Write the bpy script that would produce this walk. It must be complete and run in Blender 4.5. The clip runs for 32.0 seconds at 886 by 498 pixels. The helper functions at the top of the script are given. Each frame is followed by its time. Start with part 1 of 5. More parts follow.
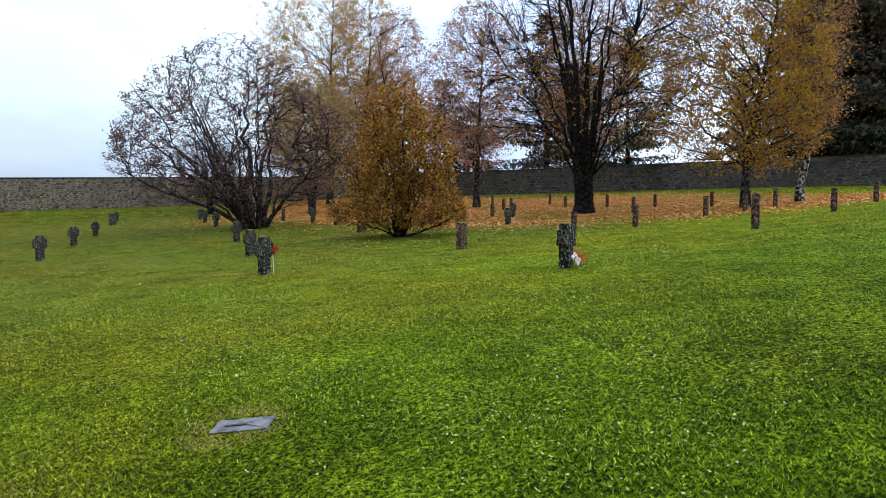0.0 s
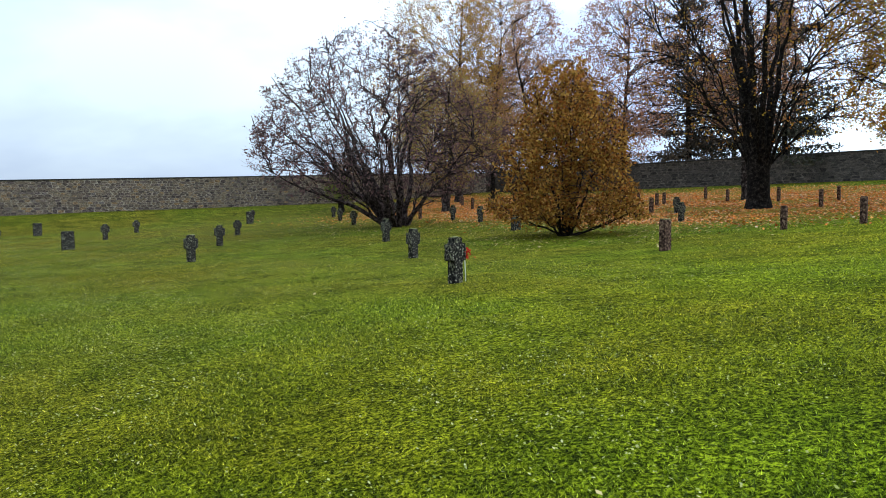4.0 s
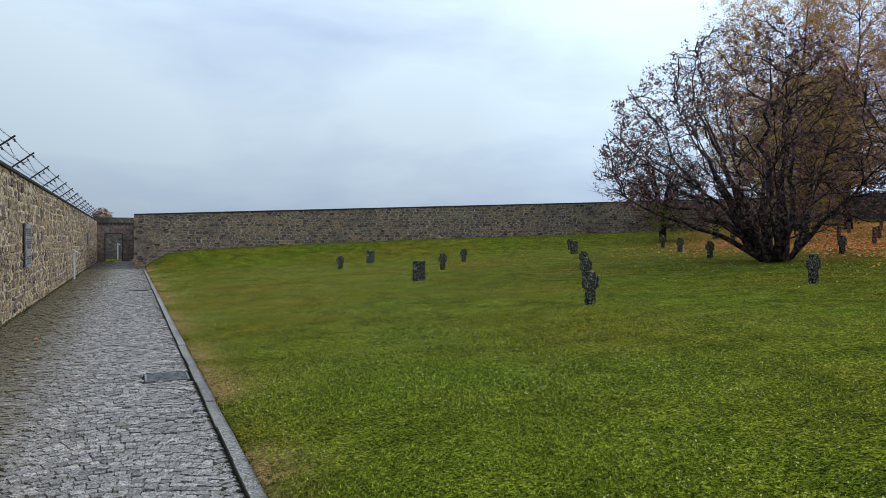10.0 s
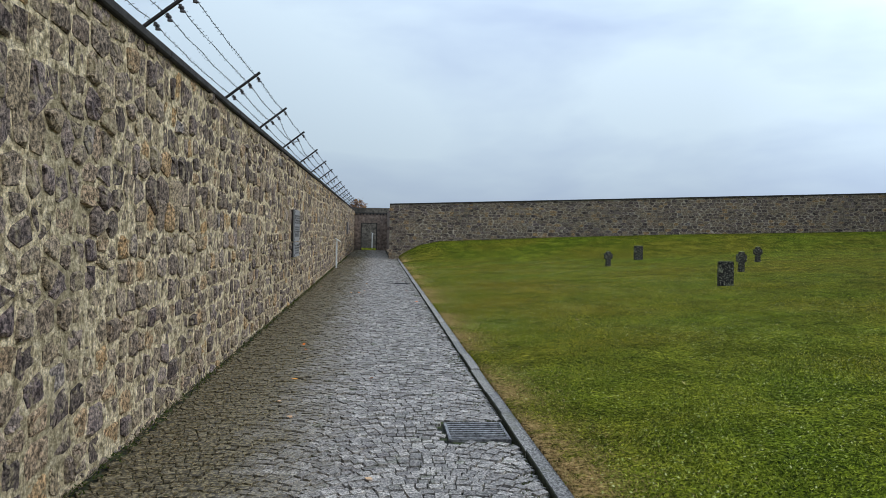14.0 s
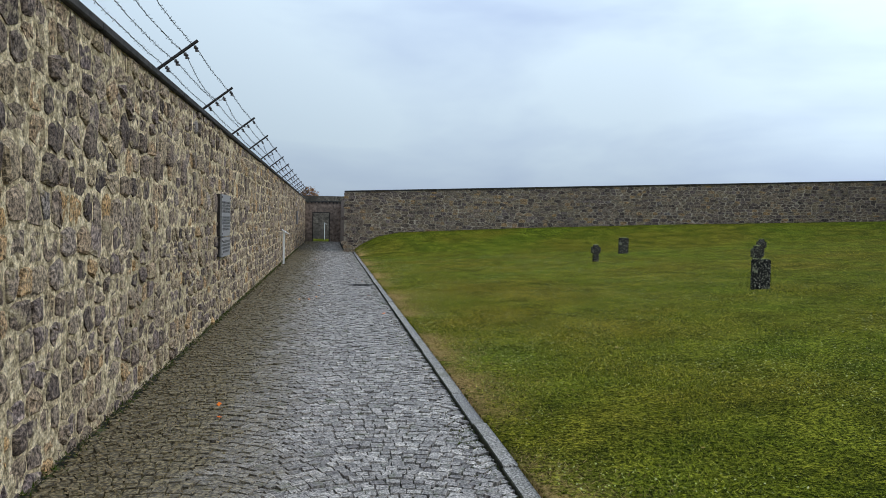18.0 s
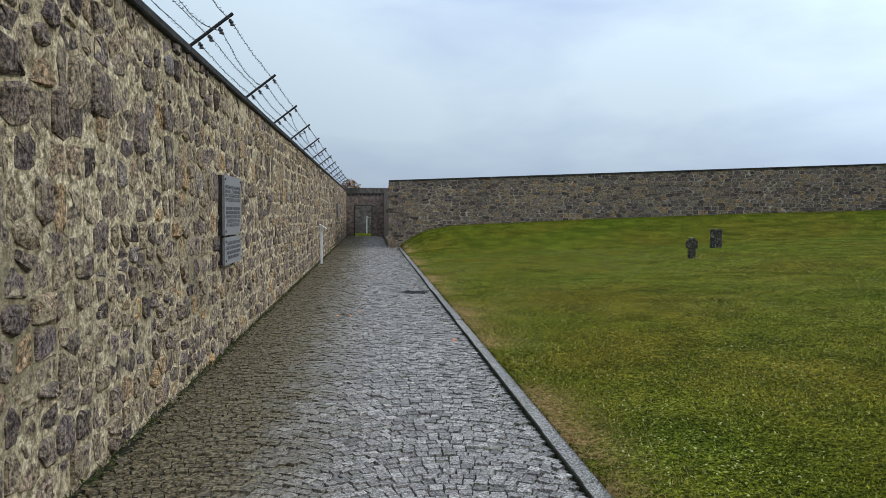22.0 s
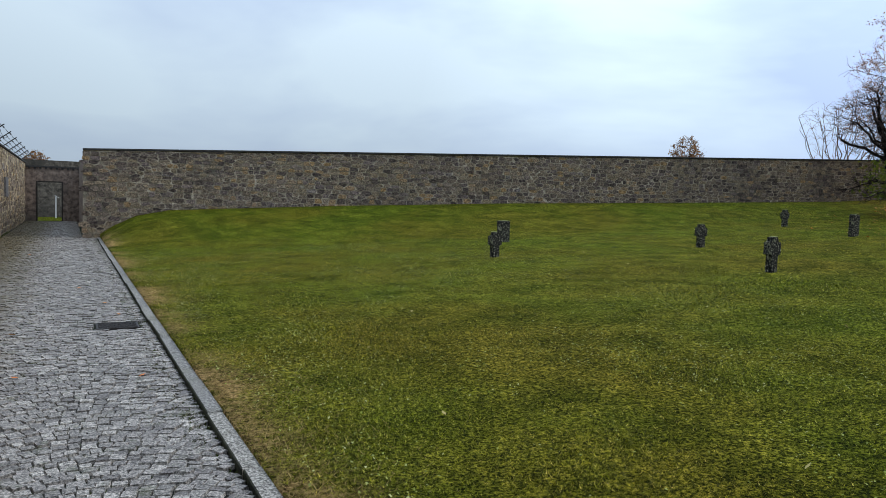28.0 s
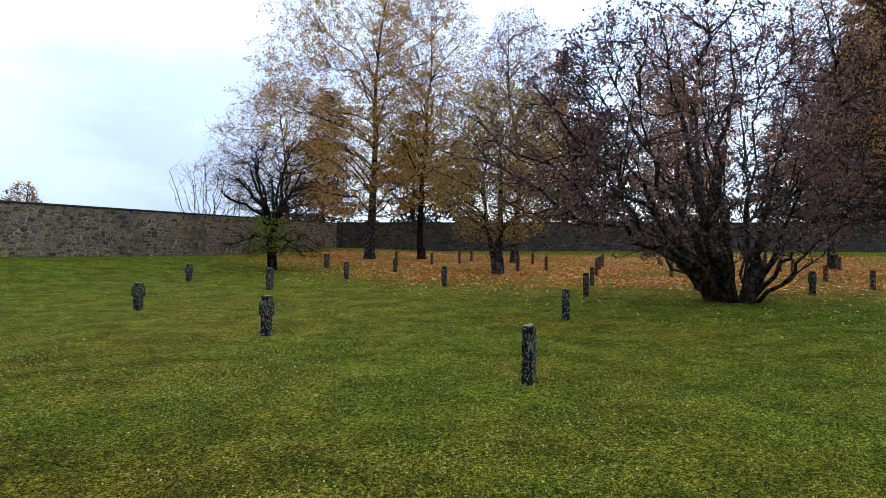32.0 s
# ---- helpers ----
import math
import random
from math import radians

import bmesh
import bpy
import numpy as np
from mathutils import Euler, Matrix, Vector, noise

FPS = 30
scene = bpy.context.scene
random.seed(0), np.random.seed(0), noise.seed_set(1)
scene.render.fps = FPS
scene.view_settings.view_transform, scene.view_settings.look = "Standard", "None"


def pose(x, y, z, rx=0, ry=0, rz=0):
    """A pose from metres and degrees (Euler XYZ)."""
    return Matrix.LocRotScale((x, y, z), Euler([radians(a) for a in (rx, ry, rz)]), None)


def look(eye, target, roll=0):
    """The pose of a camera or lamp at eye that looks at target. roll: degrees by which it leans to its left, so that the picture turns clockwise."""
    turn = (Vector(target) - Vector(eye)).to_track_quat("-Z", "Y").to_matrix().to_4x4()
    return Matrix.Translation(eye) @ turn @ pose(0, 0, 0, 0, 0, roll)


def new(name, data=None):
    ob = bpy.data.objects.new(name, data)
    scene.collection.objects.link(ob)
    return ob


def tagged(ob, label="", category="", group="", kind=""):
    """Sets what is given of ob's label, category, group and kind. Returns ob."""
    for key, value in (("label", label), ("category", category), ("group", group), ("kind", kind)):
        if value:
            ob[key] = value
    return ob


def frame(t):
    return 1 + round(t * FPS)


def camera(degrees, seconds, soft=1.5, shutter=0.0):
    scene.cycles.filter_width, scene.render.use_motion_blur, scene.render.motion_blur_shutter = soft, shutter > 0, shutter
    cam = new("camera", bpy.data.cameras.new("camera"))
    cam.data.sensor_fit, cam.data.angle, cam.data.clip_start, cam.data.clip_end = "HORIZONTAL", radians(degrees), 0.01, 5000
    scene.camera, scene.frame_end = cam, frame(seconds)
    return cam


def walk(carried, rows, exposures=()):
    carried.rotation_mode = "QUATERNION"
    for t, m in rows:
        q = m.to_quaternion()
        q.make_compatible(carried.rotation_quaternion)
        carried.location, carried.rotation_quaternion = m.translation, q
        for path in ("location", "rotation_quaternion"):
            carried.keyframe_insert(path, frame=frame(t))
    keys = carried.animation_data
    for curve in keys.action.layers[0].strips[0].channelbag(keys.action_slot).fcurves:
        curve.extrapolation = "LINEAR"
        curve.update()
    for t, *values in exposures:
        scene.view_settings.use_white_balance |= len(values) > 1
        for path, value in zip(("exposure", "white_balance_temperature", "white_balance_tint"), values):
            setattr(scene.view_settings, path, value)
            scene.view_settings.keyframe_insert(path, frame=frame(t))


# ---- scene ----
cam = camera(63.1, 32.0, soft=0.45)
PATH = [
    (0, (1.96, -2.606, 1.504), (3.559, -1.409, 1.408), -0.0),
    (0.5, (2.12, -2.349, 1.506), (3.712, -1.14, 1.429), 0.8),
    (1, (2.25, -2.095, 1.516), (3.768, -0.796, 1.433), 0.3),
    (1.5, (2.381, -1.84, 1.53), (3.815, -0.45, 1.435), -0.2),
    (2, (2.413, -1.605, 1.547), (3.813, -0.18, 1.451), -0.4),
    (2.5, (2.401, -1.335, 1.53), (3.791, 0.099, 1.424), -0.9),
    (4.5, (2.731, 0.161, 1.473), (4.141, 1.576, 1.374), 0.2),
    (5, (2.738, 0.486, 1.468), (4.195, 1.855, 1.401), 1.2),
    (5.5, (2.712, 0.845, 1.479), (4.19, 2.192, 1.439), 1.3),
    (6, (2.693, 1.207, 1.476), (4.145, 2.581, 1.442), 1.1),
    (6.5, (2.611, 1.541, 1.477), (4.046, 2.933, 1.425), 0.4),
    (7, (2.502, 1.878, 1.506), (3.923, 3.284, 1.429), -1.1),
    (7.5, (2.486, 2.256, 1.52), (3.888, 3.68, 1.432), -1.2),
    (8, (2.431, 2.612, 1.489), (3.842, 4.028, 1.41), -0.4),
    (8.5, (2.33, 2.955, 1.515), (3.735, 4.376, 1.443), 0.2),
    (9, (2.338, 3.309, 1.51), (3.601, 4.858, 1.446), 0.1),
    (9.5, (2.215, 3.641, 1.53), (3.259, 5.345, 1.485), 0.0),
    (10, (2.166, 4.026, 1.57), (2.963, 5.86, 1.546), 0.1),
    (10.5, (2.143, 4.451, 1.558), (2.697, 6.372, 1.565), 0.9),
    (11, (2.073, 4.838, 1.549), (2.448, 6.803, 1.565), 1.2),
    (11.5, (2.004, 5.168, 1.555), (2.255, 7.153, 1.549), 1.3),
    (12, (2.021, 5.652, 1.554), (2.192, 7.644, 1.5), 1.7),
    (12.5, (1.989, 6.056, 1.536), (2.142, 8.049, 1.472), 1.5),
    (13, (1.902, 6.461, 1.567), (2.064, 8.454, 1.515), 1.1),
    (13.5, (1.856, 6.908, 1.567), (2.019, 8.9, 1.516), 1.3),
    (14, (1.766, 7.328, 1.551), (1.947, 9.319, 1.501), 1.1),
    (14.5, (1.732, 7.769, 1.564), (1.955, 9.756, 1.514), 0.4),
    (15, (1.777, 8.232, 1.574), (2.008, 10.218, 1.513), 0.3),
    (15.5, (1.769, 8.676, 1.58), (2.029, 10.658, 1.513), 0.7),
    (17.5, (1.685, 10.387, 1.565), (1.986, 12.363, 1.496), 1.2),
    (18, (1.712, 10.809, 1.577), (2.023, 12.784, 1.5), 1.1),
    (18.5, (1.726, 11.252, 1.563), (2.044, 13.225, 1.472), 0.5),
    (19, (1.762, 11.683, 1.546), (2.037, 13.661, 1.439), 0.6),
    (19.5, (1.784, 12.117, 1.565), (2.022, 14.101, 1.466), 1.1),
    (20, (1.754, 12.56, 1.589), (1.975, 14.547, 1.525), 1.4),
    (20.5, (1.75, 13.027, 1.555), (1.903, 15.02, 1.502), 1.8),
    (21, (1.701, 13.444, 1.532), (1.843, 15.438, 1.462), 1.8),
    (21.5, (1.643, 13.892, 1.537), (1.823, 15.882, 1.452), 0.8),
    (22, (1.636, 14.339, 1.534), (1.834, 16.327, 1.435), 0.4),
    (22.5, (1.591, 14.768, 1.526), (1.808, 16.754, 1.43), 0.5),
    (23, (1.571, 15.172, 1.532), (1.772, 17.159, 1.436), 0.1),
    (23.5, (1.602, 15.627, 1.534), (1.776, 17.616, 1.419), 0.3),
    (24, (1.585, 16.068, 1.513), (1.766, 18.056, 1.386), 0.3),
    (24.5, (1.6, 16.475, 1.517), (1.78, 18.463, 1.396), 0.5),
    (26.5, (1.779, 18.18, 1.499), (2.008, 20.162, 1.362), 1.4),
    (27, (1.835, 18.62, 1.516), (2.264, 20.567, 1.356), 1.7),
    (27.5, (1.902, 19.062, 1.473), (2.585, 20.936, 1.327), 2.2),
    (28, (1.996, 19.468, 1.47), (2.916, 21.239, 1.348), 1.8),
    (28.5, (1.954, 19.863, 1.47), (3.099, 21.5, 1.376), 0.1),
    (29, (2.145, 20.276, 1.451), (3.469, 21.773, 1.379), -1.9),
    (29.5, (2.214, 20.66, 1.485), (3.713, 21.983, 1.432), -2.8),
    (30, (2.23, 21.093, 1.494), (3.878, 22.225, 1.426), -2.4),
    (30.5, (2.314, 21.504, 1.477), (4.088, 22.426, 1.42), -0.3),
    (31, (2.346, 21.907, 1.489), (4.198, 22.661, 1.466), 1.5),
    (31.5, (2.357, 22.326, 1.496), (4.275, 22.892, 1.519), 1.2),
    (32, (2.439, 22.738, 1.483), (4.391, 23.167, 1.551), 0.9),
]
EXPOSURES = [(0, 0.42), (8.5, 0.38), (9.2, 0.3), (10, -0.08), (11, -0.05), (13, -0.04), (28, -0.07), (30, 0.07), (32, 0.2)]
walk(cam, [(t, look(eye, target, roll)) for t, eye, target, roll in PATH], EXPOSURES)

# ---- world, sun, exposure ----
SKY_BASE = 0.66
SUN_ELEV, SUN_ROT = radians(40), radians(105)
world = bpy.data.worlds.new("overcast")
scene.world = world
world.use_nodes = True
wn, wl = world.node_tree.nodes, world.node_tree.links
wn.clear()
w_out = wn.new("ShaderNodeOutputWorld")
sky = wn.new("ShaderNodeTexSky")
sky.sky_type, sky.sun_disc, sky.sun_elevation, sky.sun_rotation = 'NISHITA', False, SUN_ELEV, SUN_ROT
w_sky = wn.new("ShaderNodeBackground")
w_sky.inputs[1].default_value = 0.06
wl.new(sky.outputs[0], w_sky.inputs[0])
w_co = wn.new("ShaderNodeTexCoord")
w_map = wn.new("ShaderNodeMapping")
w_map.inputs["Scale"].default_value = (1.0, 1.0, 3.2)
wl.new(w_co.outputs["Generated"], w_map.inputs["Vector"])
w_no = wn.new("ShaderNodeTexNoise")
w_no.inputs["Scale"].default_value, w_no.inputs["Detail"].default_value = 1.7, 5
w_no.inputs["Roughness"].default_value, w_no.inputs["Distortion"].default_value = 0.5, 0.25
wl.new(w_map.outputs[0], w_no.inputs["Vector"])
w_ramp = wn.new("ShaderNodeValToRGB")
w_ramp.color_ramp.elements[0].position, w_ramp.color_ramp.elements[1].position = 0.36, 0.62
w_ramp.color_ramp.elements[0].color = (0.43, 0.55, 0.80, 1)
w_ramp.color_ramp.elements[1].color = (0.70, 0.86, 1.0, 1)
wl.new(w_no.outputs["Fac"], w_ramp.inputs[0])
w_cloud = wn.new("ShaderNodeBackground")
w_sep = wn.new("ShaderNodeSeparateXYZ")
wl.new(w_co.outputs["Generated"], w_sep.inputs[0])
w_up = wn.new("ShaderNodeMapRange")          # an overcast sky is about three times as bright overhead as at the horizon
w_up.inputs["From Min"].default_value, w_up.inputs["From Max"].default_value = 0.0, 1.0
w_up.inputs["To Min"].default_value, w_up.inputs["To Max"].default_value = 1.0, 3.5
wl.new(w_sep.outputs["Z"], w_up.inputs["Value"])
wl.new(w_ramp.outputs[0], w_cloud.inputs[0])
w_str = wn.new("ShaderNodeMath")
w_str.operation = 'MULTIPLY'
w_str.inputs[1].default_value = SKY_BASE
w_dot = wn.new("ShaderNodeVectorMath")        # the veiled sun brightens its side of the sky
w_dot.operation = 'DOT_PRODUCT'
wl.new(w_co.outputs["Generated"], w_dot.inputs[0])
w_dot.inputs[1].default_value = (math.sin(SUN_ROT - 0.35), math.cos(SUN_ROT - 0.35), 0.0)
w_half = wn.new("ShaderNodeMapRange")
w_half.inputs["From Min"].default_value, w_half.inputs["From Max"].default_value = -1.0, 1.0
wl.new(w_dot.outputs["Value"], w_half.inputs["Value"])
w_glow = wn.new("ShaderNodeValToRGB")
w_glow.color_ramp.elements[0].color, w_glow.color_ramp.elements[1].color = (0.29, 0.29, 0.29, 1), (0.92, 0.92, 0.92, 1)
for w_at, w_v in ((0.59, 0.52), (0.75, 0.555), (0.93, 0.80)):
    w_glow.color_ramp.elements.new(w_at).color = (w_v, w_v, w_v, 1)
wl.new(w_half.outputs[0], w_glow.inputs[0])
w_side = wn.new("ShaderNodeMath")
w_side.operation = 'MULTIPLY'
w_side.inputs[1].default_value = 2.0
wl.new(w_glow.outputs[0], w_side.inputs[0])
w_both = wn.new("ShaderNodeMath")
w_both.operation = 'MULTIPLY'
wl.new(w_up.outputs[0], w_both.inputs[0])
wl.new(w_side.outputs[0], w_both.inputs[1])
wl.new(w_both.outputs[0], w_str.inputs[0])
wl.new(w_str.outputs[0], w_cloud.inputs[1])
w_mix = wn.new("ShaderNodeMixShader")
w_mix.inputs[0].default_value = 0.93
wl.new(w_sky.outputs[0], w_mix.inputs[1])
wl.new(w_cloud.outputs[0], w_mix.inputs[2])
wl.new(w_mix.outputs[0], w_out.inputs[0])
sun = new("sun", bpy.data.lights.new("sun", 'SUN'))
sun.data.energy, sun.data.angle, sun.data.color = 1.3, radians(24), (1.0, 0.94, 0.84)
sun.matrix_world = look((0, 0, 60), (-math.sin(SUN_ROT), -math.cos(SUN_ROT), 60 - math.tan(SUN_ELEV)))

rng = np.random.default_rng(7)


# ---- materials ----
def nodes_of(name):
    m = bpy.data.materials.new(name)
    m.use_nodes = True
    n, l = m.node_tree.nodes, m.node_tree.links
    return m, n, l, n["Principled BSDF"]


def noise_node(n, l, co, scale, detail=4, rough=0.6):
    t = n.new("ShaderNodeTexNoise")
    t.inputs["Scale"].default_value, t.inputs["Detail"].default_value, t.inputs["Roughness"].default_value = scale, detail, rough
    l.new(co, t.inputs["Vector"])
    return t.outputs["Fac"]


def ramp_node(n, l, fac, stops):
    r = n.new("ShaderNodeValToRGB")
    e = r.color_ramp.elements
    while len(e) < len(stops):
        e.new(0.5)
    for k, (p, c) in zip(e, stops):
        k.position, k.color = p, (*c, 1)
    l.new(fac, r.inputs[0])
    return r.outputs[0]


def mix_node(n, l, fac, a, b, kind='MIX'):
    m = n.new("ShaderNodeMix")
    m.data_type, m.blend_type = 'RGBA', kind
    for sock, v in ((m.inputs[0], fac), (m.inputs[6], a), (m.inputs[7], b)):
        if isinstance(v, (int, float)):
            sock.default_value = v
        elif isinstance(v, tuple):
            sock.default_value = (*v, 1)
        else:
            l.new(v, sock)
    return m.outputs[2]


def bump_node(n, l, height, strength, dist, b):
    k = n.new("ShaderNodeBump")
    k.inputs["Strength"].default_value, k.inputs["Distance"].default_value = strength, dist
    l.new(height, k.inputs["Height"])
    l.new(k.outputs[0], b.inputs["Normal"])


def surface(name, stops, scale, big=None, rough=0.85, bump=0.4, dist=0.01, fine=60.0, spec=0.3, rand="", rand_stops=None, rand_mix=0.7, metal=0.0, smear=False):
    """A material with a grain ramp, a larger stain and bump; rand: 'object' or 'island' picks a tone for each piece."""
    m, n, l, b = nodes_of(name)
    co = n.new("ShaderNodeTexCoord").outputs["Object"]
    if rand == "object":
        geo = n.new("ShaderNodeNewGeometry")
        co = geo.outputs["Position"]
    grain = noise_node(n, l, co, scale)
    col = ramp_node(n, l, grain, stops)
    if rand:
        src = n.new("ShaderNodeObjectInfo").outputs["Random"] if rand == "object" else n.new("ShaderNodeNewGeometry").outputs["Random Per Island"]
        tone = ramp_node(n, l, src, rand_stops)
        col = mix_node(n, l, rand_mix, col, tone, 'MULTIPLY' if rand_mix > 1 else 'MIX')
        col = mix_node(n, l, 0.85, col, ramp_node(n, l, noise_node(n, l, co, fine * 0.7, 6, 0.8), [(0.41, (0.10, 0.09, 0.09)), (0.5, (0.95, 0.95, 0.95)), (0.59, (2.5, 2.4, 2.25))]), 'MULTIPLY')
    elif bump >= 0.9:
        col = mix_node(n, l, 0.7, col, ramp_node(n, l, noise_node(n, l, co, fine * 2.2, 6, 0.8), [(0.40, (0.22, 0.20, 0.18)), (0.5, (1.0, 1.0, 1.0)), (0.60, (1.7, 1.68, 1.62))]), 'MULTIPLY')
    if smear:
        col = mix_node(n, l, ramp_node(n, l, noise_node(n, l, co, 6.5, 5, 0.7), [(0.55, (0, 0, 0)), (0.62, (0.85, 0.85, 0.85))]), col, ramp_node(n, l, noise_node(n, l, co, 30, 6, 0.75), [(0.38, (0.15, 0.118, 0.066)), (0.5, (0.36, 0.295, 0.18)), (0.62, (0.6, 0.51, 0.34))]))
    if big:
        stain = ramp_node(n, l, noise_node(n, l, co, big[0], 3), [(big[1], (0, 0, 0)), (big[2], (1, 1, 1))])
        col = mix_node(n, l, stain, col, big[3])
    l.new(col, b.inputs["Base Color"])
    b.inputs["Roughness"].default_value, b.inputs["Metallic"].default_value = rough, metal
    b.inputs["Specular IOR Level"].default_value = spec
    if bump:
        bump_node(n, l, noise_node(n, l, co, fine, 6, 0.7), bump, dist, b)
    return m


def lawn_tint_by_y(n, l, co, col):
    """Multiplies the lawn colour by a tint along Y, darker and browner towards the north wall."""
    sep = n.new("ShaderNodeSeparateXYZ")
    l.new(co, sep.inputs[0])
    mp = n.new("ShaderNodeMapRange")
    mp.inputs["From Min"].default_value, mp.inputs["From Max"].default_value = -5.0, 47.0
    l.new(sep.outputs["Y"], mp.inputs["Value"])
    return mix_node(n, l, 1.0, col, ramp_node(n, l, mp.outputs[0], [(0.07, (0.76, 0.78, 0.22)), (0.156, (0.99, 0.91, 0.30)), (0.242, (0.82, 0.76, 0.50)), (0.39, (0.76, 0.63, 0.49)), (0.577, (0.77, 0.59, 0.52)), (0.79, (0.70, 0.56, 0.46)), (0.97, (0.54, 0.46, 0.36))]), 'MULTIPLY')


def island_colour(name, stops, rough=0.8, spec=0.08, glow=0.45, tint=None):
    """Leaves and blades: one tone for each island, light shining through them; tint: (scale, low, high) varies it over the ground."""
    m, n, l, b = nodes_of(name)
    r = n.new("ShaderNodeNewGeometry").outputs["Random Per Island"]
    col = ramp_node(n, l, r, stops)
    if tint:
        co = n.new("ShaderNodeTexCoord").outputs["Object"]
        col = lawn_tint_by_y(n, l, co, col)
        col = mix_node(n, l, 1.0, col, ramp_node(n, l, noise_node(n, l, co, tint[0], 4, 0.6), [(0.36, tint[1]), (0.64, tint[2])]), 'MULTIPLY')
        col = mix_node(n, l, 1.0, col, ramp_node(n, l, noise_node(n, l, co, 26.0, 4, 0.75), [(0.38, (0.32, 0.36, 0.32)), (0.5, (0.95, 1.0, 0.95)), (0.62, (2.0, 1.95, 2.0))]), 'MULTIPLY')
    l.new(col, b.inputs["Base Color"])
    b.inputs["Roughness"].default_value, b.inputs["Specular IOR Level"].default_value = rough, spec
    t = n.new("ShaderNodeBsdfTranslucent")
    l.new(col, t.inputs["Color"])
    mx = n.new("ShaderNodeMixShader")
    mx.inputs[0].default_value = glow
    l.new(b.outputs[0], mx.inputs[1])
    l.new(t.outputs[0], mx.inputs[2])
    l.new(mx.outputs[0], n["Material Output"].inputs["Surface"])
    return m


STONE_TONES = [(0.0, (0.0522, 0.0408, 0.0435)), (0.12, (0.191, 0.146, 0.113)), (0.26, (0.296, 0.234, 0.147)), (0.38, (0.113, 0.0869, 0.0913)),
               (0.5, (0.313, 0.248, 0.165)), (0.62, (0.209, 0.166, 0.155)), (0.72, (0.0652, 0.0505, 0.0478)), (0.84, (0.261, 0.209, 0.161)), (0.95, (0.4, 0.252, 0.108)), (1.0, (0.217, 0.195, 0.187))]
GRAIN = [(0.36, (0.035, 0.028, 0.025)), (0.5, (0.18, 0.145, 0.11)), (0.64, (0.42, 0.345, 0.26))]
M = {}
M["mortar"] = surface("mortar", [(0.36, (0.21, 0.167, 0.098)), (0.48, (0.51, 0.418, 0.26)), (0.62, (0.77, 0.655, 0.45))], 14.0,
                      big=(0.55, 0.54, 0.74, (0.24, 0.205, 0.12)), spec=0.12, rough=0.95, bump=1.0, dist=0.05, fine=16)
M["rubble"] = surface("rubble", GRAIN, 16, spec=0.12, rough=0.85, bump=0.9, dist=0.02, fine=55, rand="object", rand_stops=STONE_TONES, rand_mix=0.75, smear=True)
M["mortar_grey"] = surface("mortar_grey", [(0.34, (0.17, 0.142, 0.105)), (0.5, (0.41, 0.345, 0.26)), (0.66, (0.6, 0.52, 0.41))], 6.0,
                           big=(0.4, 0.5, 0.7, (0.10, 0.092, 0.075)), spec=0.12, rough=0.95, bump=1.0, dist=0.04, fine=18)
# dark stone, with the trees' shade on the east wall mixed into the tones
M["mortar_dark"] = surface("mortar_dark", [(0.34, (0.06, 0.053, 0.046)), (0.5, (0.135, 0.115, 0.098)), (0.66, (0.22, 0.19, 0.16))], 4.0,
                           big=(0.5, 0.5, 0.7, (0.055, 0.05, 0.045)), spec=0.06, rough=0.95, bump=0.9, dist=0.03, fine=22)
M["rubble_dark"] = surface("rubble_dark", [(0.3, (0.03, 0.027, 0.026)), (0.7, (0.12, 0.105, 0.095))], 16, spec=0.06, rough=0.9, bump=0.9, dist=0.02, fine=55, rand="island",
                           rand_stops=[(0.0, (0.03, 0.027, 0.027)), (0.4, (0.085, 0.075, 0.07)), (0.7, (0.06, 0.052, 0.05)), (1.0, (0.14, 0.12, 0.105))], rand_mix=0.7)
M["rubble_far"] = surface("rubble_far", GRAIN, 16, spec=0.12, rough=0.85, bump=0.9, dist=0.02, fine=55, rand="island", rand_stops=STONE_TONES, rand_mix=0.75, smear=True)
GREY_TONES = [(p, (c[0] * 0.95, c[1] * 0.93, c[2] * 0.95)) for p, c in STONE_TONES]
M["rubble_grey"] = surface("rubble_grey", [(p, (c[0] * 0.82, c[1] * 0.81, c[2] * 0.84)) for p, c in GRAIN], 16, spec=0.12, rough=0.9, bump=0.9, dist=0.02, fine=40, rand="island", rand_stops=GREY_TONES, rand_mix=0.75)
M["rubble_greys"] = surface("rubble_greys", [(p, (c[0] * 0.82, c[1] * 0.81, c[2] * 0.84)) for p, c in GRAIN], 16, spec=0.12, rough=0.9, bump=0.9, dist=0.02, fine=40, rand="object", rand_stops=GREY_TONES, rand_mix=0.75)
M["coping"] = surface("coping", [(0.3, (0.035, 0.033, 0.032)), (0.7, (0.075, 0.07, 0.066))], 6, spec=0.06, rough=0.8, bump=0.4)
# mossy bed, coloured near black to deepen the shade in the shallow joints
M["sett_bed"] = surface("sett_bed", [(0.40, (0.005, 0.006, 0.003)), (0.52, (0.018, 0.02, 0.008)), (0.64, (0.06, 0.08, 0.018))], 9, rough=0.95, bump=0.8, dist=0.01)
SETT_TONES = [(0.0, (0.131, 0.114, 0.104)), (0.25, (0.268, 0.237, 0.211)), (0.5, (0.182, 0.162, 0.146)), (0.78, (0.353, 0.315, 0.278)), (1.0, (0.154, 0.137, 0.123))]
M["iron"] = surface("iron", [(0.3, (0.02, 0.018, 0.017)), (0.7, (0.055, 0.045, 0.04))], 20, rough=0.6, bump=0.3, metal=0.4)
